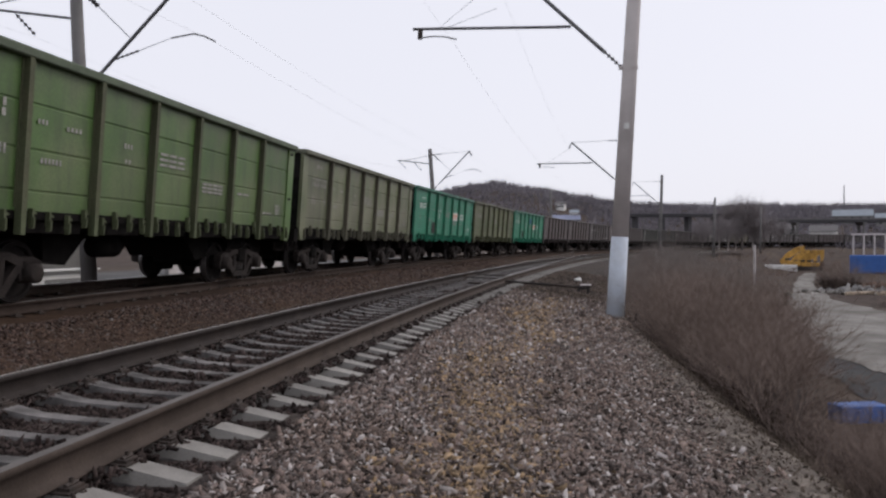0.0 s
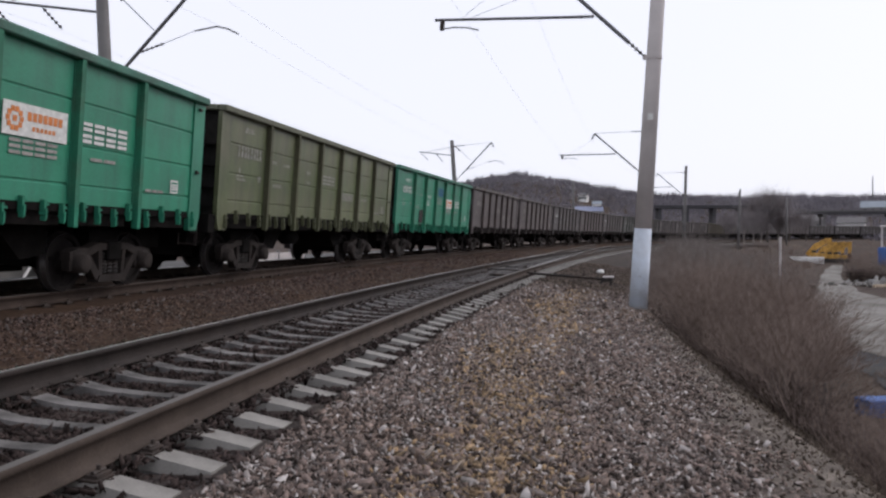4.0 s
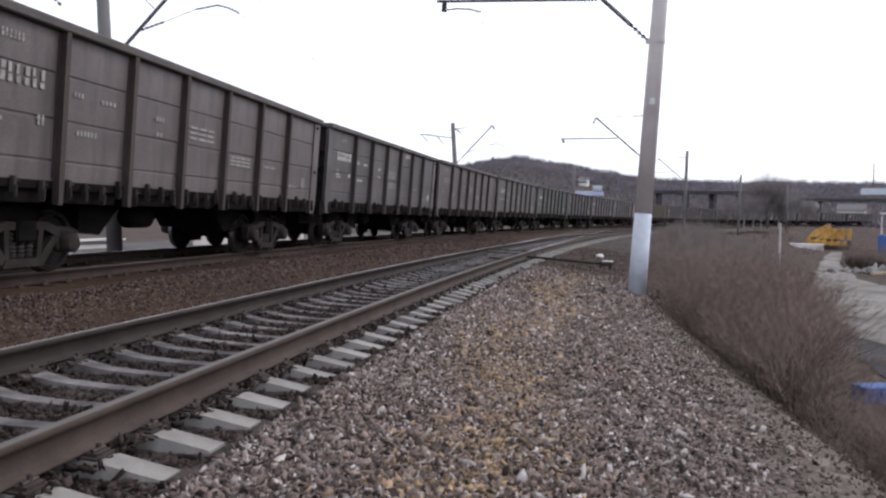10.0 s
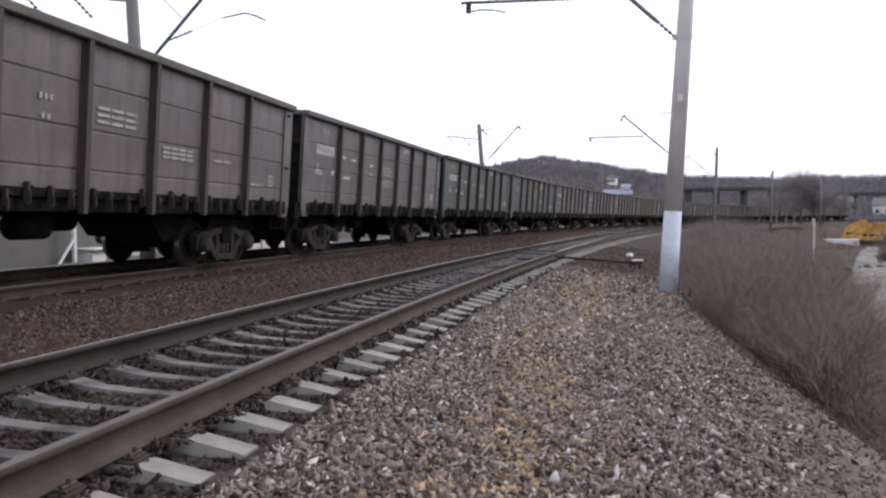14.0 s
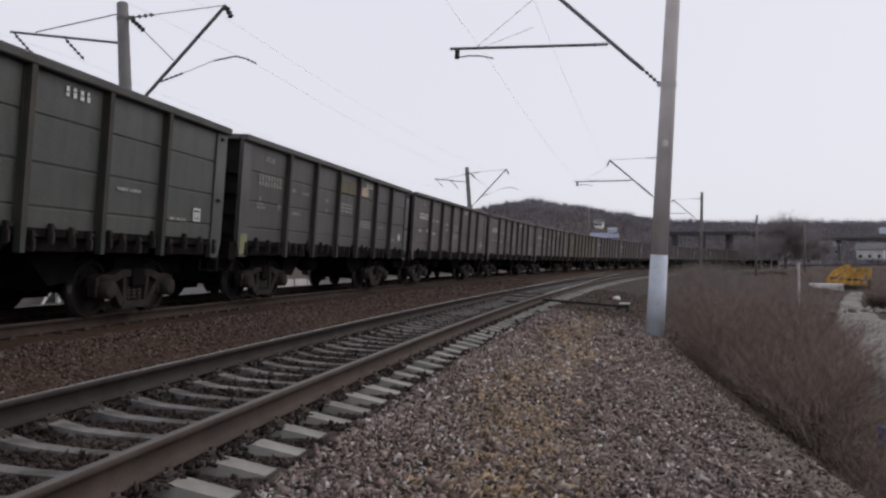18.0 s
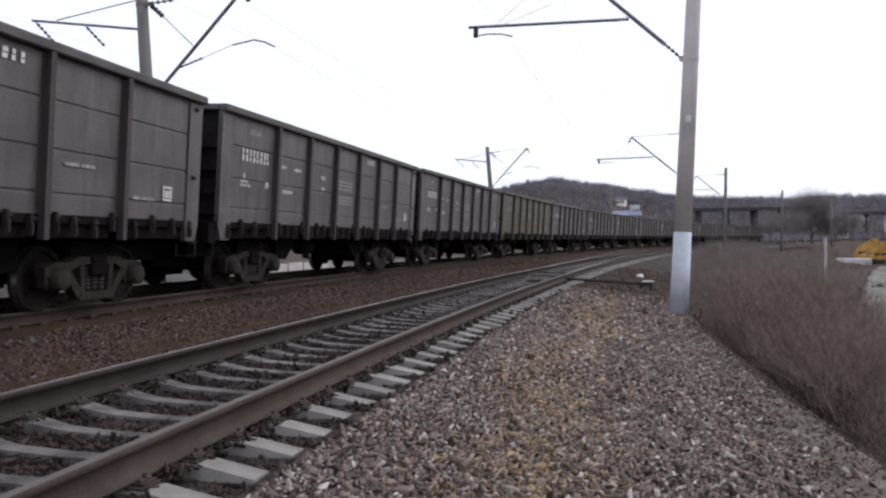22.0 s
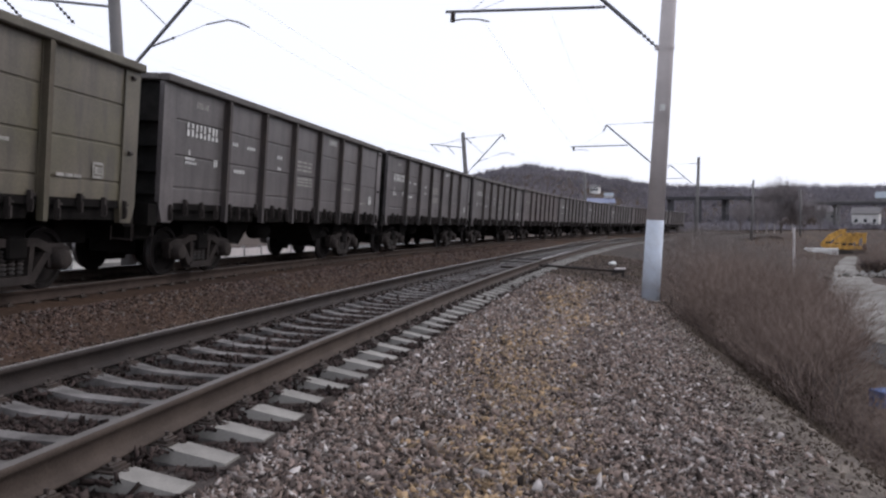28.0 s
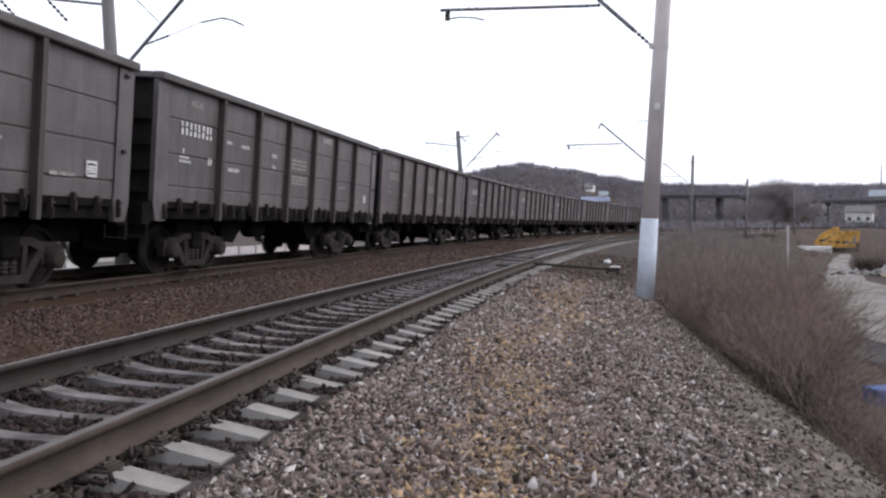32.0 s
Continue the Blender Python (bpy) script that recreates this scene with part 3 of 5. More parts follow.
stone_field("track_stones", bed, scatter(near_line, 17, 34, -2.5, 1.4, 170, rng, clear), 0.042, M["track_stone"], 0.012, "oily stones between the sleepers, darkened for the shade in the gaps")
for s0, s1, per, big in ((-4.0, 14.0, 620, 0.036), (14.0, 24.0, 300, 0.045), (24.0, 44.0, 80, 0.06)):
    xy = scatter(train_line, s0, s1, 1.5, 3.9, per, rng)
    size = big * rng.uniform(0.55, 1.4, len(xy))
    ob = new("bank_stones", stones_mesh("bank_stones", xy, ground_height(xy[:, 0], xy[:, 1]) + 0.02, size, M["bank_stone"], rng))
    ob.parent = train_bed
    tagged(ob, "dirty brown ballast stones", kind="stuff")

# oily dirt heaped along the rail feet
for s0, s1, n in ((-2, 9, 3600), (9, 22, 2600)):
    s, side = rng.uniform(s0, s1, n), rng.choice((-1.0, 1.0), n)
    d = side * (0.795 + rng.choice((-1.0, 1.0), n) * rng.uniform(0.07, 0.21, n))
    place = near_line.at(s, d, -0.2)
    ob = new("rail_dirt", stones_mesh("rail_dirt", place[:, :2], place[:, 2] - 0.005, 0.034 * rng.uniform(0.5, 1.4, n), M["track_stone"], rng))
    ob.parent = bed
    tagged(ob, "dark oily grit along the rails", kind="stuff")
lumps = []
for k in range(6):
    lumps.append(stones_mesh("ballast_stone", np.zeros((1, 2)), np.zeros(1), np.array([0.036]), M["stone"], rng))
spots = scatter(near_line, 3.4, 5.4, 1.6, 4.8, 47, rng)[:300]
zs = ground_height(spots[:, 0], spots[:, 1])
for k, ((x, y), z) in enumerate(zip(spots, zs)):
    part("ballast_stone", lumps[k % 6], None, bed, at=pose(x, y, z + 0.035, rng.uniform(-25, 25), rng.uniform(-25, 25), rng.uniform(0, 360)))

# ---- tracks ----
RAIL = ((-0.075, -0.18), (0.075, -0.18), (0.075, -0.166), (0.02, -0.15), (0.011, -0.135), (0.011, -0.05), (0.036, -0.038), (0.036, -0.006), (0.028, 0.0), (-0.012, 0.0), (-0.028, 0.0), (-0.036, -0.006), (-0.036, -0.038), (-0.011, -0.05), (-0.011, -0.135), (-0.02, -0.15), (-0.075, -0.166))


def rail_bm(line, s0, s1, off, step=1.0, drift=None):
    bm = fresh()
    rings = []
    for s in np.arange(s0, s1 + 1e-6, step):
        o = off + (drift(s) if drift else 0)
        rings.append([bm.verts.new(line.at(s, o + x, z)) for x, z in RAIL])
    k = len(RAIL)
    for a, b in zip(rings, rings[1:]):
        for i in range(k):
            f = bm.faces.new((a[i], a[(i + 1) % k], b[(i + 1) % k], b[i]))
            f.material_index = {8: 1, 9: 2}.get(i, 0)
            f.smooth = i not in (8, 9)
    bm.faces.new(rings[0]), bm.faces.new(rings[-1][::-1])
    return bm


def sleeper_mesh(material):
    """A tapered concrete sleeper with raised rail seats, along y."""
    bm = fresh()
    prof = ((-1.33, 0.125), (-0.98, 0.178), (-0.66, 0.192), (-0.38, 0.15), (0, 0.14), (0.38, 0.15), (0.66, 0.192), (0.98, 0.178), (1.33, 0.125))
    rings = []
    for y, h in prof:
        w, top = (0.15, 0.088) if abs(y) > 0.5 else (0.12, 0.066)
        mid = top + (w - top) * 0.35
        rings.append([bm.verts.new(p) for p in ((-w, y, -0.2), (w, y, -0.2), (mid, y, h - 0.275), (top, y, h - 0.2), (-top, y, h - 0.2), (-mid, y, h - 0.275))])
    for a, b in zip(rings, rings[1:]):
        for i in range(6):
            f = bm.faces.new((a[i], a[(i + 1) % 6], b[(i + 1) % 6], b[i]))
            # the stained middle and the side faces take the second, darker concrete
            f.material_index = 1 if abs(a[0].co.y + b[0].co.y) < 1.2 or i in (0, 1, 5) else 0
    bm.faces.new(rings[0]), bm.faces.new(rings[-1][::-1])
    return mesh_of(bm, "sleeper", material)


def clip_mesh():
    """Rail fastening: plate, bolt and clamp on both sides of a rail foot."""
    bm = fresh()
    box(bm, -0.085, 0.085, -0.17, 0.17, 0.0, 0.012)
    for y in (-0.12, 0.12):
        box(bm, -0.06, 0.06, y - 0.035, y + 0.035, 0.012, 0.03)
        rod(bm, (-0.05, y, 0.035), (0.05, y, 0.035), 0.013, sides=6)
        rod(bm, (0, y, 0.03), (0, y, 0.07), 0.013, sides=6)
    return mesh_of(bm, "fastening", M["iron"])


SLEEPER, DARK_SLEEPER, FASTENING = sleeper_mesh([M["concrete"], M["dark_concrete"]]), sleeper_mesh([M["dark_sleeper"]] * 2), clip_mesh()
near_track = hub("near_track", near_line.frame_at(0, level=True), "empty railway track with concrete sleepers and worn rails", "railway track", kind="structure")
train_track = hub("train_track", train_line.frame_at(0, level=True), "railway track that carries the train", "railway track", kind="structure")


def lay_track(track, line, s0, s1, start, fine_to, gap, tie, steel):
    inv = track.matrix_basis.inverted()
    for off in (0.795, -0.795):
        ob = part("rail", rail_bm(line, s0, s1, off), [M["rail_dark"] if off < 0 and steel == M["rail"] else steel, M["rail_worn"], M["rail_top"] if off < 0 else M["rail_worn"]], track, "rusty rail with a bright worn top")
        ob.matrix_basis = inv
    s = start - gap * int((start - s0) / gap)
    rest = fresh()
    while s < s1:
        m = inv @ line.frame_at(s, 0, -0.18)
        if -14 < s < fine_to:
            one = part("sleeper", tie, None, track, at=m)
            if s < (22 if tie is SLEEPER else 36):
                for y in (-0.795, 0.795):
                    part("fastening", FASTENING, None, one, at=pose(0, y, -0.018))
        else:
            rest.from_mesh(tie)
            bmesh.ops.transform(rest, matrix=m, verts=rest.verts[-54:])
        s += gap
    ob = part("far_sleepers", rest, list(tie.materials), track, "rows of worn sleepers")
    tagged(ob, kind="stuff")


def blade_drift(s):
    return -0.0011 * max(0, s - 22) ** 2 if s < 60 else -0.0011 * 38**2 - 0.0836 * (s - 60)


lay_track(near_track, near_line, -8, 150, SLEEPER_START, 60, SLEEPER_GAP, SLEEPER, M["rail"])
lay_track(train_track, train_line, -262, 392, 0.2, 40, 0.543, DARK_SLEEPER, M["rail_dusty"])

# the turnout: two more rails that leave to the left, and the stretcher bars between the blades
for off in (0.795 - 0.075, -0.795 + 0.001):
    ob = part("turnout_rail", rail_bm(near_line, 22, 74, off, drift=blade_drift), [M["rail"], M["rail_worn"], M["rail_top"]], near_track, "rail that branches off at the turnout")
    ob.matrix_basis = near_track.matrix_basis.inverted() @ Matrix.Translation((0, 0, -0.004))
for s in (22.4, 24.6):
    bm = fresh()
    box(bm, -0.03, 0.03, -0.9, 1.0, -0.16, -0.12)
    part("stretcher_bar", bm, M["iron"], near_track, at=near_track.matrix_basis.inverted() @ near_line.frame_at(s))
bm = fresh()
box(bm, -0.2, 0.2, -0.5, 0.3, -0.24, -0.17, bevel=0.02)
part("cover_plate", bm, M["iron"], near_track, "dark steel cover between the rails", at=near_track.matrix_basis.inverted() @ near_line.frame_at(20.5))

# ---- gondola cars ----
CAR_PITCH, BODY = 13.92, 13.1
BAYS = [2.3] + [1.7] * 5 + [2.3]
EDGES = np.r_[0, np.cumsum(BAYS)] - BODY / 2
FLOOR_Z, TOP_Z, HALF = 1.46, 3.69, 1.47


def side_panel_mesh(w, paint):
    """A sheet between two posts, with pressed ribs running along it; the outer face looks to -y."""
    bm = fresh()
    zs = (FLOOR_Z - 0.08, 1.68, 1.695, 1.715, 1.73, 2.27, 2.285, 2.305, 2.32, 2.92, 2.935, 2.955, 2.97, TOP_Z - 0.14)
    ys = (0, 0, 0.018, 0.018, 0, 0, 0.018, 0.018, 0, 0, 0.018, 0.018, 0, 0)
    front = [[bm.verts.new((x, y - 0.012, z)) for z, y in zip(zs, ys)] for x in (0, w)]
    rear = [[bm.verts.new((x, 0.03, z)) for z in (zs[0], zs[-1])] for x in (0, w)]
    for i in range(len(zs) - 1):
        bm.faces.new((front[0][i], front[1][i], front[1][i + 1], front[0][i + 1]))
    bm.faces.new((rear[0][0], rear[0][1], rear[1][1], rear[1][0]))
    bm.faces.new((front[0][-1], front[1][-1], rear[1][1], rear[0][1]))
    bm.faces.new((front[0][0], rear[0][0], rear[1][0], front[1][0]))
    return mesh_of(bm, "side_panel", paint)


def post_mesh(paint):
    """A hat-shaped post that reaches below the floor as a bracket."""
    bm = fresh()
    prism(bm, ((-0.045, FLOOR_Z - 0.38), (0.045, FLOOR_Z - 0.38), (0.055, FLOOR_Z + 0.1), (0.048, TOP_Z - 0.12), (-0.048, TOP_Z - 0.12), (-0.055, FLOOR_Z + 0.1)), -0.125, -0.013)
    box(bm, -0.085, -0.045, -0.03, -0.012, FLOOR_Z, TOP_Z - 0.12)
    box(bm, 0.045, 0.085, -0.03, -0.012, FLOOR_Z, TOP_Z - 0.12)
    return mesh_of(bm, "post", paint)


def latch_mesh(paint):
    """A hatch hinge and hook hanging from the side sill."""
    bm = fresh()
    box(bm, -0.022, 0.022, -0.09, -0.02, FLOOR_Z - 0.26, FLOOR_Z - 0.04)
    box(bm, -0.015, 0.015, -0.1, -0.03, FLOOR_Z - 0.33, FLOOR_Z - 0.26)
    box(bm, -0.016, 0.016, -0.115, -0.08, FLOOR_Z - 0.31, FLOOR_Z - 0.16)
    prism(bm, ((-0.02, FLOOR_Z - 0.06), (0.09, FLOOR_Z - 0.09), (0.1, FLOOR_Z - 0.12), (-0.02, FLOOR_Z - 0.1)), -0.08, -0.05)
    return mesh_of(bm, "hatch_latch", paint)


def bogie_frame_mesh():
    """A cast side frame with its two windows and spring opening, about the bogie's centre, along x."""
    bm = fresh()
    top = ((-1.17, 0.52), (-1.17, 0.66), (-0.98, 0.72), (-0.7, 0.72), (-0.45, 0.8), (0.45, 0.8), (0.7, 0.72), (0.98, 0.72), (1.17, 0.66), (1.17, 0.52), (0.72, 0.56), (0.42, 0.68), (-0.42, 0.68), (-0.72, 0.56))
    prism(bm, top, -0.09, 0.09)
    for s in (-1, 1):
        prism(bm, [(s * x, z) for x, z in ((0.78, 0.6), (0.62, 0.6), (0.3, 0.24), (0.36, 0.16), (0.46, 0.2))], -0.08, 0.08)
        prism(bm, [(s * x, z) for x, z in ((0.3, 0.7), (0.4, 0.7), (0.36, 0.2), (0.27, 0.2))], -0.075, 0.075)
        prism(bm, [(s * x, z) for x, z in ((1.17, 0.66), (1.08, 0.66), (1.08, 0.36), (1.14, 0.36))], -0.07, 0.07)
        prism(bm, [(s * x, z) for x, z in ((0.7, 0.6), (0.78, 0.6), (0.78, 0.36), (0.72, 0.36))], -0.07, 0.07)
    prism(bm, ((-0.42, 0.14), (0.42, 0.14), (0.36, 0.26), (-0.36, 0.26)), -0.1, 0.1)
    return mesh_of(bm, "side_frame", M["bogie"])


def axle_box_mesh():
    bm = fresh()
    lathe(bm, ((-0.2, 0.1), (-0.19, 0.15), (-0.02, 0.16), (0.1, 0.16)), 14)
    box(bm, -0.17, 0.17, -0.07, 0.08, 0.02, 0.19)
    return mesh_of(bm, "axle_box", M["bogie"], True)


def spring_mesh():
    """One coil spring, as a ridged column."""
    bm = fresh()
    prof = [(0.27, 0.05)]
    for k in range(6):
        z = 0.28 + k * 0.062
        prof += [(z, 0.05), (z + 0.012, 0.074), (z + 0.036, 0.074), (z + 0.048, 0.05)]
    lathe(bm, prof, 10, "z")
    return mesh_of(bm, "spring", M["iron"])


def wheelset_mesh():
    """Two flanged wheels on their axle, about the axle's middle."""
    bm = fresh()
    rod(bm, (0, -1.1, 0), (0, 1.1, 0), 0.085, sides=12)
    for s in (-1, 1):
        prof = [(s * y, r) for y, r in ((0.70, 0.12), (0.72, 0.15), (0.725, 0.38), (0.715, 0.4), (0.715, 0.505), (0.745, 0.505), (0.752, 0.477), (0.845, 0.47), (0.848, 0.4), (0.79, 0.385), (0.775, 0.17), (0.86, 0.14), (0.86, 0.1))]
        lathe(bm, prof, 36)
        for k in range(3):
            t = 2 * math.pi * k / 3
            rod(bm, (0.27 * math.cos(t), s * 0.77, 0.27 * math.sin(t)), (0.27 * math.cos(t), s * 0.8, 0.27 * math.sin(t)), 0.045, sides=6)
    bm.faces.ensure_lookup_table()
    for f in bm.faces:
        rr = [math.hypot(v.co.x, v.co.z) for v in f.verts]
        if min(rr) > 0.46 and max(rr) < 0.485:
            f.material_index = 1
    return mesh_of(bm, "wheelset", [M["wheel"], M["tread"]])


BOGIE_FRAME, AXLE_BOX, SPRING, WHEELSET = bogie_frame_mesh(), axle_box_mesh(), spring_mesh(), wheelset_mesh()
bm = fresh()
box(bm, -0.2, 0.2, -1.15, 1.15, 0.5, 0.82, bevel=0.03)
rod(bm, (0, 0, 0.8), (0, 0, 0.98), 0.2, sides=14)
# solid block that fills the shaded space between the wheels
box(bm, -0.42, 0.42, -0.92, 0.92, 0.3, 1.02)
# two more solid blocks stand for brake gear and the shade round it
UPPER_FILL = mesh_of(box(fresh(), -1.5, 1.5, -0.62, 0.62, 0.722, 1.12), "brake_beam", M["under"])
LOWER_FILL = mesh_of(box(fresh(), -1.35, 1.35, -0.5, 0.5, 0.4, 0.718), "brake_gear", M["under"])
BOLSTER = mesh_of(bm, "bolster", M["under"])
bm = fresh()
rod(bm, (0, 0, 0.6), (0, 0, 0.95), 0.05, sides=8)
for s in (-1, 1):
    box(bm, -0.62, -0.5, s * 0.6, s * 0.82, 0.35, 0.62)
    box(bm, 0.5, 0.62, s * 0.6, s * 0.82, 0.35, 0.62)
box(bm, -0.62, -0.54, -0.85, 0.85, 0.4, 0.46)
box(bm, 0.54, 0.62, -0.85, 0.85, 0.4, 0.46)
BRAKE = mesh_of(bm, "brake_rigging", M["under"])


def build_bogie(car, x):
    bogie = part("bogie", BOLSTER, None, car, at=pose(x, 0, 0))
    part("brake_rigging", BRAKE, None, bogie)
    part("brake_beam", UPPER_FILL, None, bogie)
    part("brake_gear", LOWER_FILL, None, bogie)
    for s in (-1, 1):
        part("side_frame", BOGIE_FRAME, None, bogie, at=pose(0, s * 1.02, 0))
        for k in (-0.17, 0, 0.17):
            part("spring", SPRING, None, bogie, at=pose(k, s * 1.02, 0))
        for k in (-0.925, 0.925):
            part("axle_box", AXLE_BOX, None, bogie, at=pose(k, s * 1.04, 0.475, 0, 0, 0 if s < 0 else 180))
    for k in (-0.925, 0.925):
        part("wheelset", WHEELSET, None, bogie, at=pose(k, 0, 0.475))
    return bogie


def bars(bm, x, z, w, h, n, y=-1.50, fill=0.55):
    """A line of unreadable writing: n upright strokes."""
    for i in range(n):
        a = x + w * i / n
        k = fill * w / n
        vs = [bm.verts.new(p) for p in ((a, y, z), (a + k, y, z), (a + k, y, z + h), (a, y, z + h))]
        bm.faces.new(vs)


def worn_bars(bm, x, z, w, h, n, y, rnd):
    """A row of n worn figures, each only an upright bar with a gap where the paint has gone."""
    for i in range(n):
        a, k = x + w * i / n, w / n * rnd.uniform(0.42, 0.6)
        cut = rnd.uniform(0.35, 0.62)
        bars(bm, a, z, k, h * (cut - 0.06), 1, y, 1.0)
        bars(bm, a + k * rnd.uniform(-0.1, 0.25), z + h * (cut + 0.06), k * rnd.uniform(0.7, 1.0), h * (0.94 - cut), 1, y, 1.0)


def build_car(paint_name, label, style):
    """An open-topped coal wagon; the side that faces the viewer looks to -y, its rear end to +x."""
    paint = CAR_PAINT[paint_name]
    car = hub("gondola_car", pose(0, 0, -50), label, "freight wagon", "wagons of the coal train")
    panels = {w: side_panel_mesh(w - 0.02, paint) for w in set(BAYS)}
    post, latch = post_mesh(SHADED_POST_PAINT[paint_name]), latch_mesh(SHADED_POST_PAINT[paint_name] if paint_name in ("green", "olive", "moss", "teal") else M["sooty_iron"])
    for s in (-1, 1):
        flip = pose(0, 0, 0, 0, 0, 0 if s < 0 else 180)
        for i, w in enumerate(BAYS):
            part("side_panel", panels[w], None, car, at=flip @ pose(EDGES[i] + 0.01, -HALF, 0))
            for n, k in enumerate((0.14, 0.36, 0.62, 0.86) if s < 0 else (0.2, 0.5, 0.8)):
                part("hatch_latch", latch, None, car, at=flip @ pose(EDGES[i] + w * k, -HALF, 0.035 * ((i * 2 + n * 3) % 4 - 1), 0, 0.0, 0))
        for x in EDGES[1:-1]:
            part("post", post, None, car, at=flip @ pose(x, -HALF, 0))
        bm = fresh()
        box(bm, -BODY / 2 - 0.02, BODY / 2 + 0.02, -HALF - 0.14, -HALF + 0.06, TOP_Z - 0.14, TOP_Z, bevel=0.02)
        part("top_chord", bm, LIT_CHORD_PAINT[paint_name], car, at=flip)
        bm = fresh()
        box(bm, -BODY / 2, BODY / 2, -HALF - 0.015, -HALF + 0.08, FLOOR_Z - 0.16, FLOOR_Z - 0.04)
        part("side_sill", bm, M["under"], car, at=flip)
        for x in (-1, 1):
            bm = fresh()
            a = x * BODY / 2
            prism(bm, ((a, FLOOR_Z - 0.12), (a - x * 0.1, FLOOR_Z - 0.4), (a - x * 0.4, FLOOR_Z - 0.4), (a - x * 0.44, FLOOR_Z - 0.06), (a - x * 0.42, FLOOR_Z + 0.1), (a - x * 0.42, TOP_Z - 0.14), (a, TOP_Z - 0.14)), -HALF - 0.045, -HALF + 0.05)
            part("corner_post", bm, paint, car, at=flip)
    for x in (-1, 1):
        bm = fresh()
        a = x * (BODY / 2 - 0.1)
        box(bm, a - 0.02, a + 0.02, -HALF + 0.05, HALF - 0.05, FLOOR_Z - 0.1, TOP_Z - 0.1)
        wall = part("end_wall", bm, M["shaded_coal_dirt"], car, "end wall dark with coal dirt and painted-in shade")
        for z in (1.55, 1.95, 2.4, 2.85):
            bm = fresh()
            box(bm, min(a, a + x * 0.1), max(a, a + x * 0.1), -HALF + 0.06, HALF - 0.06, z, z + 0.12)
            part("rib", bm, M["shaded_coal_dirt"], wall)
        bm = fresh()
        box(bm, x * BODY / 2 - 0.06, x * BODY / 2 + 0.06, -HALF + 0.05, HALF - 0.05, TOP_Z - 0.13, TOP_Z - 0.01, bevel=0.02)
        part("end_chord", bm, LIT_CHORD_PAINT[paint_name], car)
        bm = fresh()
        box(bm, x * BODY / 2 - 0.25, x * BODY / 2 + 0.02, -HALF, HALF, FLOOR_Z - 0.46, FLOOR_Z - 0.08)
        part("end_beam", bm, M["under"], car)
        bm = fresh()
        rod(bm, (x * (BODY / 2 - 0.2), 0, 1.04), (x * (CAR_PITCH / 2 - 0.14), 0, 1.04), 0.1, sides=10)
        box(bm, min(x * 6.75, x * 6.96), max(x * 6.75, x * 6.96), -0.17, 0.19, 0.86, 1.22, bevel=0.04)
        part("coupler", bm, M["bogie"], car)
        bm = fresh()
        for y in (-HALF + 0.02, -HALF + 0.4):
            rod(bm, (x * (BODY / 2 + 0.06), y, 0.75), (x * (BODY / 2 + 0.06), y, 1.3), 0.014, sides=6)
        for z in (0.78, 1.05, 1.28):
            rod(bm, (x * (BODY / 2 + 0.06), -HALF + 0.02, z), (x * (BODY / 2 + 0.06), -HALF + 0.4, z), 0.013, sides=6)
        part("step_ladder", bm, M["bogie"], car)
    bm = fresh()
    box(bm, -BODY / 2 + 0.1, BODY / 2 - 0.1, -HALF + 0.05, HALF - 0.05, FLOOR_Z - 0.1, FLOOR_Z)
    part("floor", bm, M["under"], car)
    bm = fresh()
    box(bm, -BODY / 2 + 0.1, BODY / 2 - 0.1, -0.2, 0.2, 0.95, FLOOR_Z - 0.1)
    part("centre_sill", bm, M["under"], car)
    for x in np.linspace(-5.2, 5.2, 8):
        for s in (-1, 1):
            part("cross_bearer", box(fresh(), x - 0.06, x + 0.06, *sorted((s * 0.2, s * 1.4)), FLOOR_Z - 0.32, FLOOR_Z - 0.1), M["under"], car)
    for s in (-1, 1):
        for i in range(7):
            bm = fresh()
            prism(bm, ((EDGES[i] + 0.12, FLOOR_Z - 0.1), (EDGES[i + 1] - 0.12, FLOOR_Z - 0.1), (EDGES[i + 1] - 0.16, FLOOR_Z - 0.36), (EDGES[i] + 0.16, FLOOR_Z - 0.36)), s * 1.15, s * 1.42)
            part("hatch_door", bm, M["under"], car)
    bm = fresh()
    lathe(bm, ((-0.35, 0.1), (-0.3, 0.2), (0.3, 0.2), (0.35, 0.1)), 14)
    part("air_reservoir", bm, M["under"], car, at=pose(-1.0, -0.75, 0.85, 0, 0, 90), smooth=True)
    bm = fresh()
    lathe(bm, ((-0.22, 0.14), (-0.2, 0.19), (0.2, 0.19), (0.22, 0.12)), 14)
    part("brake_cylinder", bm, M["under"], car, at=pose(1.3, 0.5, 0.85, 0, 0, 90), smooth=True)
    bm = fresh()
    rod(bm, (-3.2, -0.5, 1.0), (3.2, -0.5, 1.0), 0.02, sides=6)
    rod(bm, (-3.2, 0.6, 1.05), (3.2, 0.6, 1.05), 0.025, sides=6)
    part("brake_rod", bm, M["under"], car)
    # solid near-black blocks: brake and draft gear with the shade around them
    for x in (-1, 1):
        part("brake_lever", prism(fresh(), [(x * a, z) for a, z in ((1.7, 1.1), (2.9, 1.1), (2.85, 0.62), (2.3, 0.55))], -0.9, 0.7), M["under"], car)
        part("draft_gear", box(fresh(), *sorted((x * 5.6, x * 6.4)), -0.75, 0.75, 0.68, 1.1), M["under"], car)
    for x in (-4.325, 4.325):
        build_bogie(car, x)
    # writing on the side that faces the viewer, illegible at this distance
    y, e = -HALF - 0.034, EDGES
    rnd = random.Random(len(paint_name) * 7 + ord(paint_name[0]))
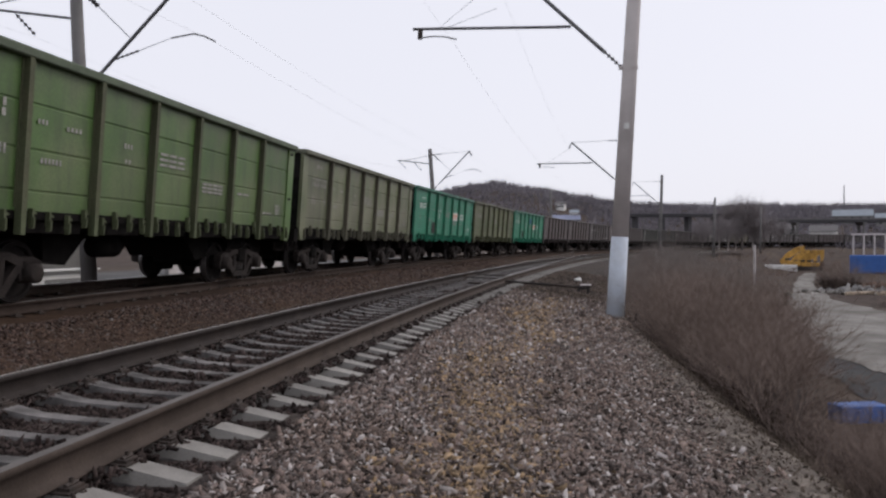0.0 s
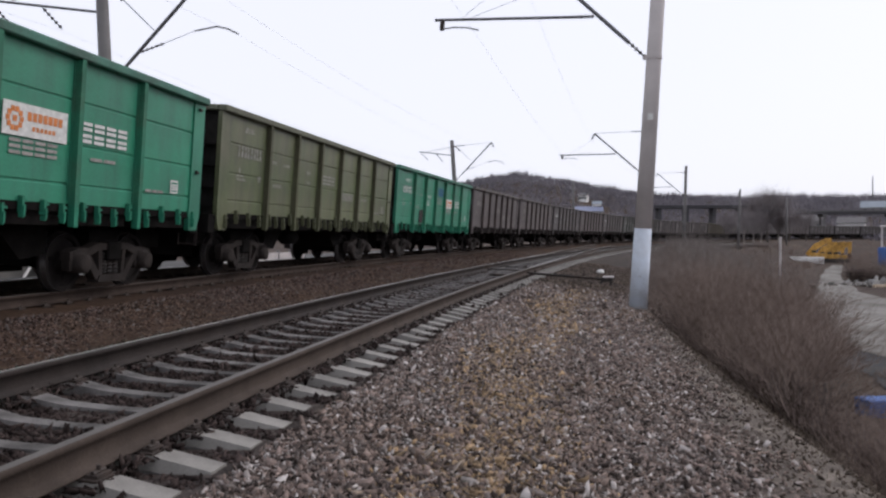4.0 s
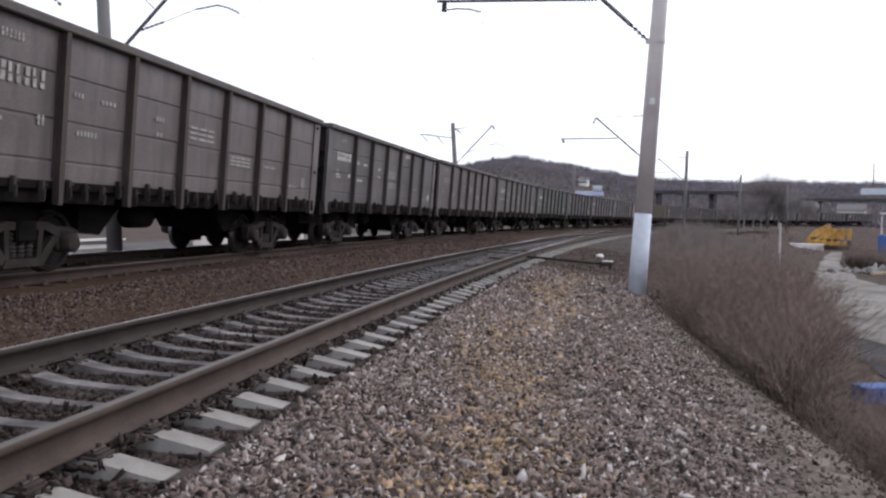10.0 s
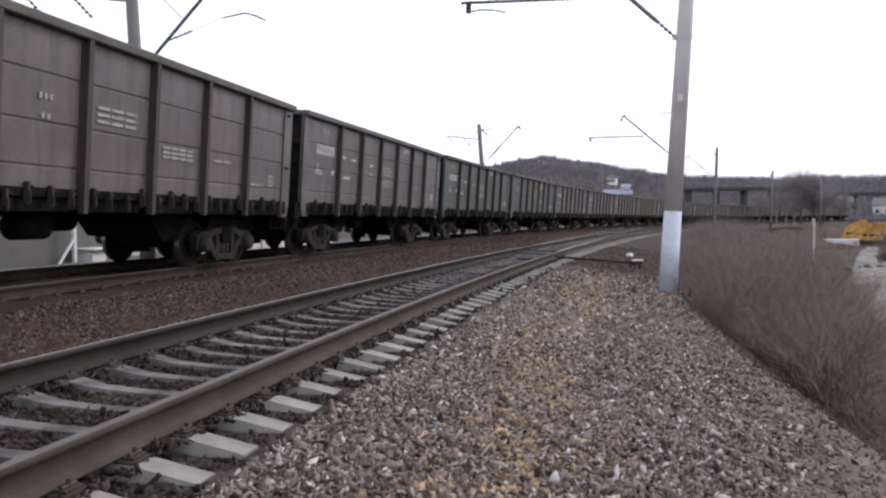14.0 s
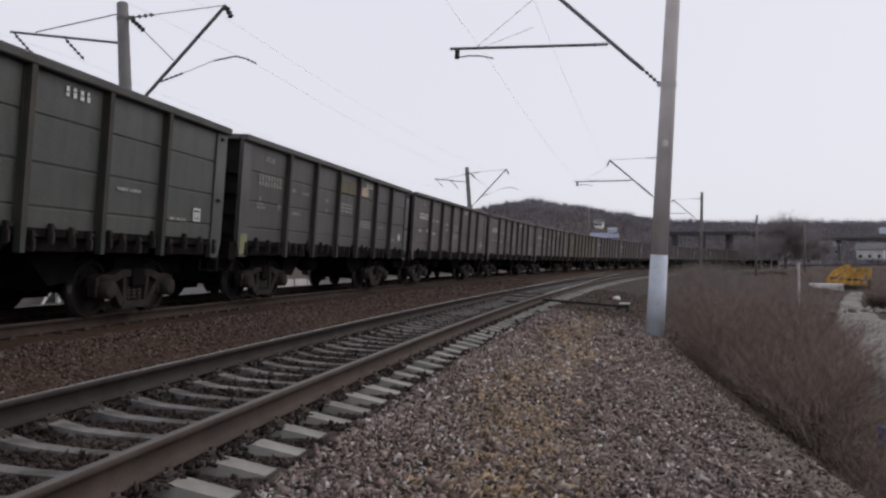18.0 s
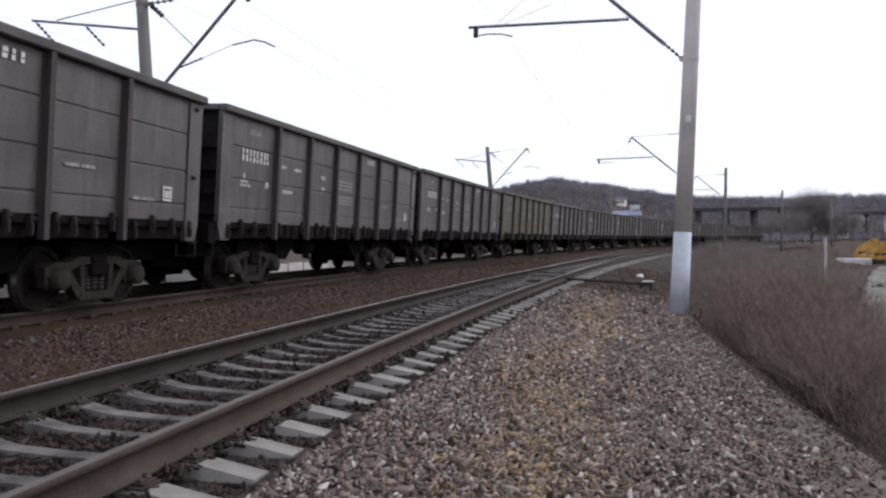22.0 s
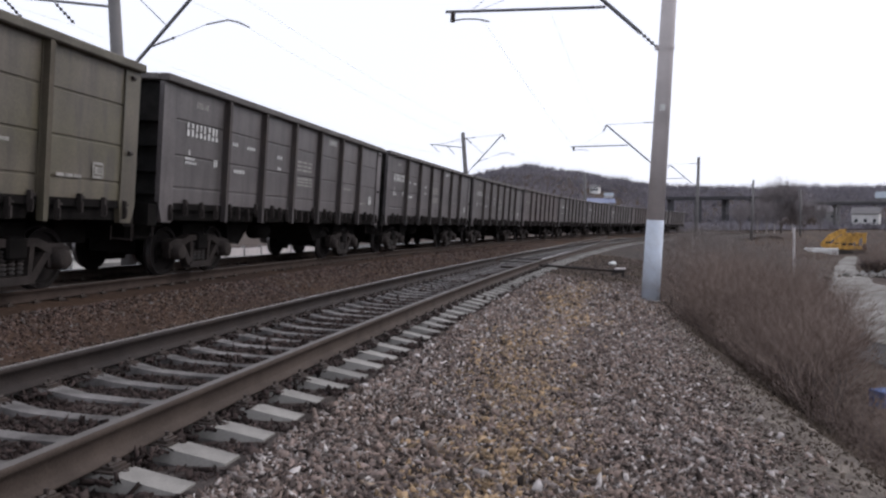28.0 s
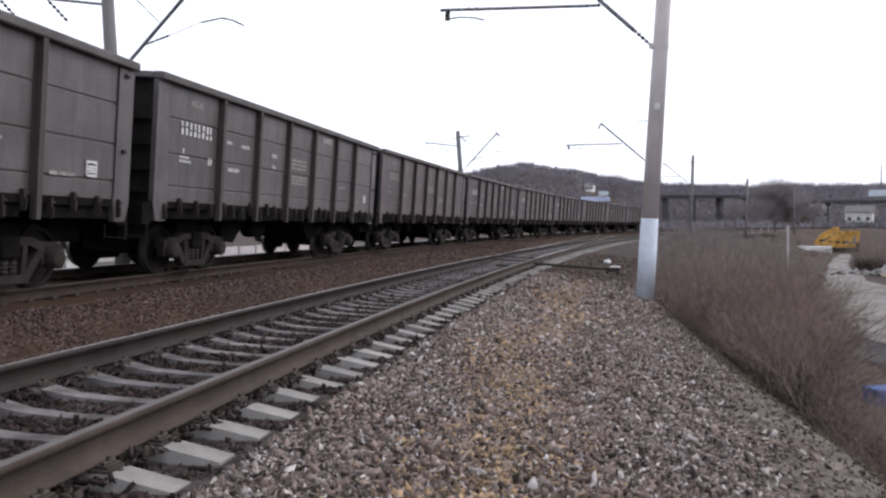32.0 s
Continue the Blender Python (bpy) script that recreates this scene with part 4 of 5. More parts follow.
    bm = fresh()
    worn_bars(bm, e[0] + 0.82, 2.68, 1.2, 0.25, 8, y, rnd)
    tagged(part("number_marking", bm, M["paint_white" if style in ("clear", "plate") else "paint_dull"], car, "row of worn white painted bars"), kind="stuff")
    bm = fresh()
    worn_bars(bm, e[0] + 1.12, 3.12 if style == "plate" else 3.24, 0.72 if style == "plate" else 0.44, 0.11, 6, y, rnd)
    tagged(part("owner_marking", bm, M["paint_white" if style == "plate" else "paint_dull"], car, "short row of white painted bars"), kind="stuff")
    bm = fresh()
    bars(bm, e[0] + 0.8, 2.24, 0.34, 0.05, 5, y)
    bars(bm, e[0] + 0.8, 2.16, 0.42, 0.05, 6, y)
    bars(bm, e[0] + 0.9, 2.33, 0.08, 0.1, 1, y)
    bars(bm, e[0] + 1.85, 2.18, 0.17, 0.14, 2, y)
    bars(bm, e[1] + 0.3, 2.68, 0.24, 0.07, 3, y)
    bars(bm, e[1] + 0.95, 2.66, 0.4, 0.07, 4, y)
    bars(bm, e[1] + 0.4, 2.12, 0.5, 0.08, 6, y)
    bars(bm, e[2] + 0.8, 2.6, 0.3, 0.08, 3, y)
    bars(bm, e[2] + 0.85, 2.34, 0.22, 0.07, 2, y)
    tagged(part("data_marking", bm, M["paint_white" if style == "clear" else "paint_dull"], car, "small worn stencilled markings"), kind="stuff")
    bm = fresh()
    for z in (2.62, 2.52, 2.42):
        bars(bm, e[3] + 0.3, z, 1.0, 0.045, 3, y, 0.86)
    for z in (2.2, 2.12, 2.04):
        bars(bm, e[3 if style == "clear" else 4] + 0.35, z, 1.0, 0.045, 4, y, 0.86)
    bars(bm, e[5] + 0.4, 2.1, 0.7, 0.05, 2, y, 0.86)
    bars(bm, e[6] + 0.3, 1.72, 0.6, 0.05, 3, y, 0.86)
    tagged(part("notice_marking", bm, M["paint_dull"], car, "faded white lines of notices"), kind="stuff")
    if style in ("clear", "chalk"):
        bm = fresh()
        worn_bars(bm, e[4] + 0.75, 3.3, 0.62, 0.14, 4, y, rnd)
        tagged(part("top_marking", bm, M["paint_white"], car, "short row of white bars under the top edge"), kind="stuff")
    # a small square frame stencilled low on the last bay
    bm = fresh()
    for z in (1.74, 1.95):
        bars(bm, e[6] + 1.14, z, 0.26, 0.035, 1, y, 1.0)
    for z in (1.8, 1.84, 1.88):
        bars(bm, e[6] + 1.19, z, 0.18, 0.03, 1, y, 1.0)
    for x in (1.14, 1.38):
        bars(bm, e[6] + x, 1.74, 0.03, 0.21, 1, y, 1.0)
    tagged(part("square_marking", bm, M["paint_white" if style != "dull" else "paint_dull"], car, "small white stencilled square"), kind="stuff")
    if style == "plate":
        bm = fresh()
        box(bm, e[4] + 0.2, e[4] + 1.5, y - 0.006, y + 0.004, 2.28, 2.72)
        plate = part("notice_plate", bm, M["paint_white"], car, "white plate with a faded red mark")
        bm = fresh()
        for i in range(10):
            a = math.radians(36 * i)
            cx, cz = e[4] + 0.42 + 0.13 * math.cos(a), 2.5 + 0.13 * math.sin(a)
            box(bm, cx - 0.035, cx + 0.035, y - 0.012, y - 0.008, cz - 0.035, cz + 0.035)
        box(bm, e[4] + 0.38, e[4] + 0.46, y - 0.012, y - 0.008, 2.46, 2.54)
        bars(bm, e[4] + 0.66, 2.5, 0.74, 0.12, 7, y - 0.01, 0.8)
        bars(bm, e[4] + 0.76, 2.37, 0.5, 0.06, 6, y - 0.01, 0.7)
        part("stripe", bm, M["paint_orange"], plate)
        bm = fresh()
        box(bm, e[1] + 0.95, e[1] + 1.5, y - 0.006, y + 0.004, 1.5, 2.05)
        part("hatch_cover", bm, M["iron"], car, "dark square data plate")
        bm = fresh()
        worn_bars(bm, e[2] + 0.15, 2.28, 0.6, 0.22, 5, y, rnd)
        worn_bars(bm, e[2] + 0.3, 2.62, 0.8, 0.12, 7, y, rnd)
        for z in (2.62, 2.54, 2.44, 2.36):
            bars(bm, e[5] + 0.15, z, 1.25, 0.05, 4, y, 0.82)
        part("mark", bm, M["paint_white"], car, "white painted marks")
    if style == "chalk":
        bm = fresh()
        box(bm, e[4] + 0.15, e[4] + 0.95, y - 0.004, y + 0.004, 3.02, 3.3)
        part("faded_patch", bm, M["log"], car, "faded cream repaint patch")
        bm = fresh()
        box(bm, e[3] + 0.15, e[3] + 1.45, y - 0.004, y + 0.004, 2.98, 3.34)
        part("olive_patch", bm, M["old_olive"], car, "dull olive repaint patch")
        bm = fresh()
        box(bm, e[0] + 0.08, e[0] + 0.38, y - 0.026, y - 0.012, 1.12, 1.56)
        part("pale_patch", bm, M["pale_olive"], car, "pale green-grey repaint patch")
    # hooks and rings on the end strip
    for z in (2.2, 3.42):
        part("lashing_ring", rod(fresh(), (BODY / 2 - 0.28, y - 0.03, z), (BODY / 2 - 0.2, y - 0.03, z), 0.035, sides=8), M["iron"], car)
    return car


CAR_KINDS = {
    "green": build_car("green", "green open-top coal wagon with faded olive patches", "dull"),
    "olive": build_car("olive", "dull olive open-top coal wagon with worn paint", "dull"),
    "moss": build_car("moss", "moss-green open-top coal wagon with worn faded paint", "dull"),
    "teal": build_car("teal", "bright teal-green open-top coal wagon with white markings", "plate"),
    "khaki": build_car("khaki", "dull khaki-brown open-top coal wagon with faded markings", "dull"),
    "pine": build_car("pine", "very dark green open-top coal wagon with white markings", "clear"),
    "brown": build_car("brown", "dark red-brown open-top coal wagon with worn markings", "dull"),
    "grey": build_car("grey", "grimy grey-brown open-top coal wagon with white markings", "clear"),
    "dark": build_car("dark", "dark greenish-grey open-top coal wagon with faded patches", "chalk"),
    "soot": build_car("soot", "sooty purple-grey open-top coal wagon with worn markings", "clear"),
}
ORDER = ["green", "olive", "teal", "moss", "teal", "brown", "brown", "soot", "brown", "grey", "pine", "dark", "soot", "grey", "grey", "khaki", "grey", "soot", "grey", "brown", "soot", "grey", "soot", "brown", "grey", "soot"]
cars, used = [], set()
for kind in ORDER:
    if kind in used:
        cars.append(copy_thing(CAR_KINDS[kind], pose(0, 0, -50)))
    else:
        used.add(kind)
        cars.append(CAR_KINDS[kind])

# worn blue lettering, no longer readable, on one of the two teal cars
bm = fresh()
worn_bars(bm, EDGES[3] + 0.22, 2.8, 0.3, 0.36, 2, -HALF - 0.034, random.Random(4))
box(bm, EDGES[3] + 0.58, EDGES[3] + 1.42, -HALF - 0.038, -HALF - 0.03, 2.78, 3.14)
worn_bars(bm, EDGES[3] + 0.58, 3.13, 0.84, 0.08, 6, -HALF - 0.034, random.Random(5))
part("blue_mark", bm, M["faded_blue"], cars[4], "worn dark blue painted lettering")

# ---- masts of the overhead line ----


def mast_frame(x, y, heading_deg, lean):
    """At a mast's foot: local x to the right of the track's heading; lean in degrees towards +x."""
    return pose(x, y, height(x, y) - 0.3, 0, lean, -heading_deg)


def insulator_bm(bm, p, q, r=0.07, discs=4):
    p, q = Vector(p), Vector(q)
    rod(bm, p, q, 0.018, sides=6)
    for i in range(discs):
        c = p.lerp(q, (i + 0.6) / (discs + 0.2))
        w = (q - p).normalized() * 0.022
        rod(bm, c - w, c + w, r * 0.7, r, 10)
    return bm


def build_mast(x, y, heading_deg, lean, tall, side, painted, base_r=0.2, top_r=0.145, lift=0.0, label=""):
    """A spun concrete mast with a slanted cantilever that reaches over its track; side +1 reaches to +x."""
    mast = hub("catenary_mast", mast_frame(x, y, heading_deg, lean), label, "catenary mast", "masts along the tracks")
    r_at = lambda z: base_r + (top_r - base_r) * z / tall
    bm = fresh()
    lo = 2.11 if painted else 0
    lathe(bm, [(lo, r_at(lo)), (lo + (tall - lo) * 0.5, r_at(lo + (tall - lo) * 0.5)), (tall - 0.02, r_at(tall)), (tall, r_at(tall) * 0.8)], 20, "z")
    part("shaft", bm, M["pole_concrete" if painted else "mast_grey"], mast, smooth=True)
    if painted:
        bm = fresh()
        lathe(bm, [(0, r_at(0) + 0.003), (2.11, r_at(2.11) + 0.003)], 20, "z")
        part("painted_foot", bm, M["pole_paint"], mast, "pale blue-white painted foot of the mast", smooth=True)
    root, tip, tie = 6.02 + lift, (side * 3.0, (8.5 if side > 0 else 8.42) + lift), 8.5 + lift
    a = lambda q, z, v=0.0: (side * q, v, z + lift)
    bm = fresh()
    rod(bm, a(0.6, 6.38), (tip[0], 0, tip[1]), 0.045, sides=10)
    part("cantilever_strut", bm, M["steel"], mast)
    bm = fresh()
    insulator_bm(bm, a(0.16, 6.0), a(0.62, 6.4), 0.05, 5)
    part("root_insulator", bm, M["insulator"], mast)
    for z in (root, tie):
        bm = fresh()
        rod(bm, (0, 0, z - 0.05), (0, 0, z + 0.05), r_at(z) + 0.012, sides=16)
        box(bm, *sorted((side * 0.1, side * 0.24)), -0.04, 0.04, z - 0.05, z + 0.05)
        part("clamp", bm, M["pole_concrete" if painted else "mast_grey"], mast)
    bm = fresh()
    insulator_bm(bm, a(0.2, 8.5), a(0.95, 8.5), 0.06, 4)
    part("tie_insulator", bm, M["insulator"], mast)
    bm = fresh()
    rod(bm, a(0.95, 8.5), (tip[0], 0, tip[1]), 0.011, sides=6)
    part("tie_rod", bm, M["wire"], mast)
    bm = fresh()
    insulator_bm(bm, (tip[0], 0, tip[1] - 0.03), (tip[0] + side * 0.14, 0, tip[1] - 0.35), 0.085, 3)
    part("hanging_insulator", bm, M["insulator"], mast)
    return mast, a, r_at


def register_arm(mast, a, inner=1.36, outer=5.08, up=0.0):
    """The level tube with its drop bracket and the bowed arm that holds the contact wire."""
    bm = fresh()
    insulator_bm(bm, a(inner, 6.94 + up), a(inner + 0.32, 6.93 + up), 0.05, 4)
    part("arm_insulator", bm, M["insulator"], mast)
    bm = fresh()
    rod(bm, a(inner + 0.3, 6.93 + up), a(outer, 6.88 + up), 0.034, sides=10)
    part("register_tube", bm, M["steel"], mast)
    bm = fresh()
    box(bm, *sorted((a(outer - 0.23, 0)[0], a(outer - 0.13, 0)[0])), -0.04, 0.04, a(0, 6.64 + up)[2], a(0, 6.88 + up)[2])
    part("drop_bracket", bm, M["iron"], mast)
    bm = fresh()
    pts = [a(outer - 0.18, 6.67 + up), a(outer - 0.48, 6.71 + up), a(outer - 0.78, 6.7 + up), a(outer - 1.07, 6.64 + up)]
    for p, q in zip(pts, pts[1:]):
        rod(bm, p, q, 0.016, sides=6)
    part("steady_arm", bm, M["steel"], mast)
    for p, q in ((a(4.45, 6.9 + up), a(3.05, 8.1)), (a(4.25, 6.92 + up), a(3.1, 7.36))):
        bm = fresh()
        rod(bm, p, q, 0.005, sides=5)
        part("stay_wire", bm, M["wire"], mast)


RIGHT_MASTS = [(3.85, 17.37, 11.6, 3.3, 9.3, -0.09), (10.1, 43.9, 15.6, 1.5, 9.0, -0.67), (23.4, 83.4, 22.6, 1.5, 9.4, 0.2), (41.2, 117.5, 29.6, 1.5, 9.2, 0.0), (63.0, 153.0, 38.0, 0.5, 9.2, 0.0)]
right_masts = []
for i, (x, y, h, lean, tall, lift) in enumerate(RIGHT_MASTS):
    m, a, r_at = build_mast(x, y, h, lean, tall, -1, i == 0, base_r=0.2, lift=lift, label="leaning concrete catenary mast with a whitewashed foot" if i == 0 else "grey concrete catenary mast beside the near track")
    register_arm(m, a, *((1.75, 5.0, 0.3) if i == 1 else (1.36, 5.08, 0.0)))
    right_masts.append(m)
    if i == 0:
        bm = fresh()
        box(bm, -0.06, 0.06, -r_at(4.6) - 0.012, -r_at(4.6) + 0.01, 4.52, 4.66)
        part("mast_plate", bm, M["paint_white"], m, "small white plate")
LEFT_MASTS = [(-9.13, 19.76, 9.8, -2.7, 8.39, -0.54), (-0.5, 56.84, 15.8, -3.9, 8.5, -0.46), (13.75, 98.2, 25.0, -1.0, 8.3, -0.7)]
for i, (x, y, h, lean, tall, lift) in enumerate(LEFT_MASTS):
    m, a, r_at = build_mast(x, y, h, lean, tall, 1, False, lift=lift, label="grey concrete catenary mast behind the train")
    reach = 1.0 if i == 0 else 0.74
    bm = fresh()
    pts = [a(2.6, 7.1), a(3.2, 7.15), a(3.5, 7.06), a(3.78, 6.9)]
    for p, q in zip(pts, pts[1:]):
        rod(bm, p, q, 0.02, sides=6)
    part("steady_arm", bm, M["steel"], m)
    bm = fresh()
    insulator_bm(bm, a(1.0, 6.7), a(1.72, 6.87), 0.04, 5)
    part("arm_insulator", bm, M["insulator"], m)
    bm = fresh()
    rod(bm, a(1.72, 6.87), a(2.6, 7.1), 0.008, sides=5)
    part("steady_wire", bm, M["wire"], m)
    bm = fresh()
    insulator_bm(bm, a(0.25, 8.47), a(0.62, 8.1), 0.075, 4)
    part("brace_insulator", bm, M["insulator"], m)
    bm = fresh()
    rod(bm, a(0.62, 8.1), a(1.45, 7.23), 0.014, sides=6)
    part("brace", bm, M["steel"], m)
    bm = fresh()
    rod(bm, a(-0.1, 7.86), a(-3.5 * reach, 7.86 + 0.69 * reach), 0.035, sides=8)
    part("feeder_beam", bm, M["steel"], m)
    bm = fresh()
    rod(bm, a(-0.1, 8.65 if i == 0 else 8.45), a(-2.7 * reach, 7.86 + 0.59 * reach), 0.016, sides=6)
    part("beam_stay", bm, M["steel"], m)
    for q, z in ((-3.38 * reach, 7.86 + 0.62 * reach), (-1.78 * reach, 7.86 + 0.3 * reach)):
        bm = fresh()
        insulator_bm(bm, a(q, z), a(q + 0.56, z - 0.62), 0.05, 5)
        part("feeder_insulator", bm, M["insulator"], m)


def tube(bm, pts, r, sides=5):
    """A thin bent bar through points, in one piece."""
    rings = []
    for i, p in enumerate(pts):
        z = (pts[min(i + 1, len(pts) - 1)] - pts[max(i - 1, 0)]).normalized()
        x = z.cross(Vector((0, 0, 1))).normalized()
        y = z.cross(x)
        rings.append([bm.verts.new(p + (x * math.cos(t) + y * math.sin(t)) * r) for t in (2 * math.pi * k / sides for k in range(sides))])
    for a, b in zip(rings, rings[1:]):
        for k in range(sides):
            bm.faces.new((a[k], a[(k + 1) % sides], b[(k + 1) % sides], b[k]))
    bm.faces.new(rings[0]), bm.faces.new(rings[-1][::-1])
    return bm


def wire_run(name, points, r, label):
    """A slack wire through points, sagging between them."""
    pts = []
    for p, q in zip(points, points[1:]):
        p, q = Vector(p), Vector(q)
        n = 12
        sag = 0.0004 * (q - p).length ** 2
        pts += [p.lerp(q, i / n) - Vector((0, 0, 4 * sag * (i / n) * (1 - i / n))) for i in range(n)]
    pts.append(Vector(points[-1]))
    return tagged(part(name, tube(fresh(), pts, r), M["wire"]), label, "overhead wire")


def mast_point(spec, q, z):
    x, y, h, lean, tall, lift = spec
    return mast_frame(x, y, h, lean) @ Vector((q, 0, z + lift))


ahead = [(-1.2, -16.0, 8.0, 0, 9.3, 0)]
wire_run("contact_wire", [mast_point(s, -4.11, 6.6) for s in ahead + RIGHT_MASTS], 0.0019, "thin copper contact wire over the near track")
wire_run("catenary_wire", [mast_point(s, -3.14, 8.05) for s in ahead + RIGHT_MASTS], 0.0019, "slack carrier wire over the near track")
back = [(-14.5, -14.0, 7.0, 0, 9.0, 0)]
wire_run("contact_wire", [mast_point(s, 3.78, 6.88) for s in back + LEFT_MASTS], 0.0019, "thin copper contact wire over the train")
wire_run("catenary_wire", [mast_point(s, 3.14, 8.05) for s in back + LEFT_MASTS], 0.0019, "slack carrier wire over the train")
for q, z in ((-2.82, 7.86), (-1.22, 7.48)):
    wire_run("feeder_wire", [mast_point(s, q, z) for s in back + LEFT_MASTS], 0.0019, "thin feeder wire behind the train")

# ---- point machine beside the track ----
m0 = near_line.frame_at(20.8, 3.25, 0, level=True)
px, py = m0.translation.x, m0.translation.y
machine = hub("point_machine", Matrix.Translation((0, 0, height(px, py) + 0.02 - m0.translation.z)) @ m0 @ Matrix.Diagonal((0.75, 1, 0.75, 1)), "small grey point machine on feet beside the track", "point machine")
bm = fresh()
box(bm, -0.2, 0.2, -0.2, 0.14, 0.16, 0.32, bevel=0.03)
part("case", bm, M["iron"], machine)
bm = fresh()
box(bm, -0.22, 0.22, -0.24, 0.1, 0.32, 0.37, bevel=0.02)
part("lid", bm, M["pole_concrete"], machine)
for x in (-0.22, 0.22):
    for y in (-0.15, 0.15):
        bm = fresh()
        box(bm, x - 0.035, x + 0.035, y - 0.035, y + 0.035, -0.05, 0.17)
        part("foot", bm, M["iron"], machine)
bm = fresh()
rod(bm, (0.0, 0.1, 0.26), (0.0, 2.6, 0.5), 0.04, sides=8)
rod(bm, (0.14, 0.1, 0.22), (0.14, 2.4, 0.44), 0.03, sides=8)
part("throw_rod", bm, M["iron"], machine)
m1 = near_line.frame_at(27.0, 2.75, 0, level=True)
stone = tagged(part("white_stone", fresh(), M["paint_white"]), "pale lump of stone lying on the ballast", "stone")
bm = fresh()
bmesh.ops.create_icosphere(bm, subdivisions=2, radius=0.16)
for v in bm.verts:
    v.co *= 1 + 0.3 * noise.noise(v.co * 9)
    v.co.z *= 0.6
bm.to_mesh(stone.data)
bm.free()
stone.matrix_basis = Matrix.Translation((m1.translation.x, m1.translation.y, height(m1.translation.x, m1.translation.y) + 0.08))

# ---- shrubs ----
srng = random.Random(11)


def twig_tree(rnd, tall, stems, spreadness, r0, levels, fork):
    """Bare stems that fork again and again; three-sided tapered twigs in one mesh."""
    verts, faces = [], []

    def limb(p, d, length, r, level):
        q = p + d * length
        z = d.normalized()
        x = z.orthogonal().normalized()
        y = z.cross(x)
        base = len(verts)
        for c, rr in ((p, r), (q, r * 0.6)):
            for k in range(3):
                t = 2.0944 * k
                verts.append(c + (x * math.cos(t) + y * math.sin(t)) * rr)
        for k in range(3):
            faces.append((base + k, base + (k + 1) % 3, base + 3 + (k + 1) % 3, base + 3 + k))
        if level:
            for _ in range(fork):
                nd = (d + Vector((rnd.gauss(0, 0.5), rnd.gauss(0, 0.5), rnd.gauss(0.05, 0.3)))).normalized()
                limb(p.lerp(q, rnd.uniform(0.45, 1.0)), nd, length * rnd.uniform(0.55, 0.85), r * 0.6, level - 1)

    for _ in range(stems):
        t, s = rnd.uniform(0, 6.283), rnd.uniform(0, 1) ** 0.7 * spreadness
        d = Vector((math.cos(t) * s, math.sin(t) * s, 1)).normalized()
        limb(Vector((rnd.gauss(0, 0.25), rnd.gauss(0, 0.25), -0.1)), d, tall * rnd.uniform(0.3, 0.5), r0 * rnd.uniform(0.7, 1.2), levels)
    me = bpy.data.meshes.new("twigs")
    me.from_pydata([tuple(v) for v in verts], [], faces)
    return me


def build_shrub(k):
    me = twig_tree(srng, 2.7, 13, 0.95, 0.010, 4, 3)
    me.materials.append(M["twig" if k < 3 else "twig_grey"])
    shrub = hub("shrub", pose(0, 0, -60), "bare brown leafless shrub on the embankment slope" if k < 3 else "bare grey leafless shrub on the embankment slope", "shrub", "shrubs on the slope")
    part("crown", me, None, shrub)
    # extra dark-coloured stems, added to deepen the shade at the shrub's foot
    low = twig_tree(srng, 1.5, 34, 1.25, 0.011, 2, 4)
    low.materials.append(M["foot_shade"])
    part("undergrowth", low, None, shrub, "dark stems added at the foot for the shade inside the shrub")
    bm = fresh()
    for _ in range(5):
        t = srng.uniform(0, 6.28)
        rod(bm, (0.1 * math.cos(t), 0.1 * math.sin(t), -0.3), (0.5 * math.cos(t), 0.5 * math.sin(t), 1.1), 0.028, 0.014, 5, False)
    part("trunk", bm, M["bark"], shrub)
    return shrub


shrub_kinds = [build_shrub(k) for k in range(5)]
shrub_used = set()
spots = []
prng = np.random.default_rng(3)
while len(spots) < 330:
    s = -3 + 73 * prng.uniform(0, 1) ** 1.45
    inner = np.interp(s, (-3, 4, 8, 13, 75), (6.8, 6.4, 5.9, 5.3, 5.0))
    outer = np.interp(s, (-3, 4, 10, 18, 30, 45, 75), (9.8, 9.8, 10.8, 14, 19, 25, 34))
    d = inner + (outer - inner) * prng.uniform(0, 1) ** 1.2
    x, y, _ = near_line.at(s, d)
    if x > np.interp(y, (8, 16, 22, 30, 35, 43, 50, 65, 74, 97), (8.6, 9.6, 10.2, 12.6, 15, 18.2, 20.5, 26, 30, 42)):
        continue
    if math.degrees(math.atan2(x, y)) > np.interp(math.hypot(x, y), (7, 8.2, 9.2, 10.5, 13, 18, 25, 40, 80), (48, 42, 33, 24.5, 22.6, 21.6, 21.4, 21.8, 22.3)):
        continue
    tall = np.interp(s, (-3, 3, 7, 14, 75), (0.45, 0.55, 0.8, 1.0, 1.3)) * np.interp(d - inner, (0, 2.5, 6, 14), (0.7, 1.15, 1.0, 0.7))
    spots.append((x, y, prng.uniform(0.75, 1.2) * tall, prng.uniform(0, 360)))
for i, (x, y, k, turn) in enumerate(spots):
    kind = i % 3 if y < 18 + 14 * prng.uniform(0, 1) else 3 + i % 2
    src = shrub_kinds[kind]
    m = pose(x, y, height(x, y), prng.uniform(-6, 6), prng.uniform(-6, 6), turn)
    if kind in shrub_used:
        ob = copy_thing(src, m)
        ob.scale = (1, 1, 1)
    else:
        shrub_used.add(kind)
        ob = src
        ob.matrix_basis = m
    ob.scale = (k, k, k)


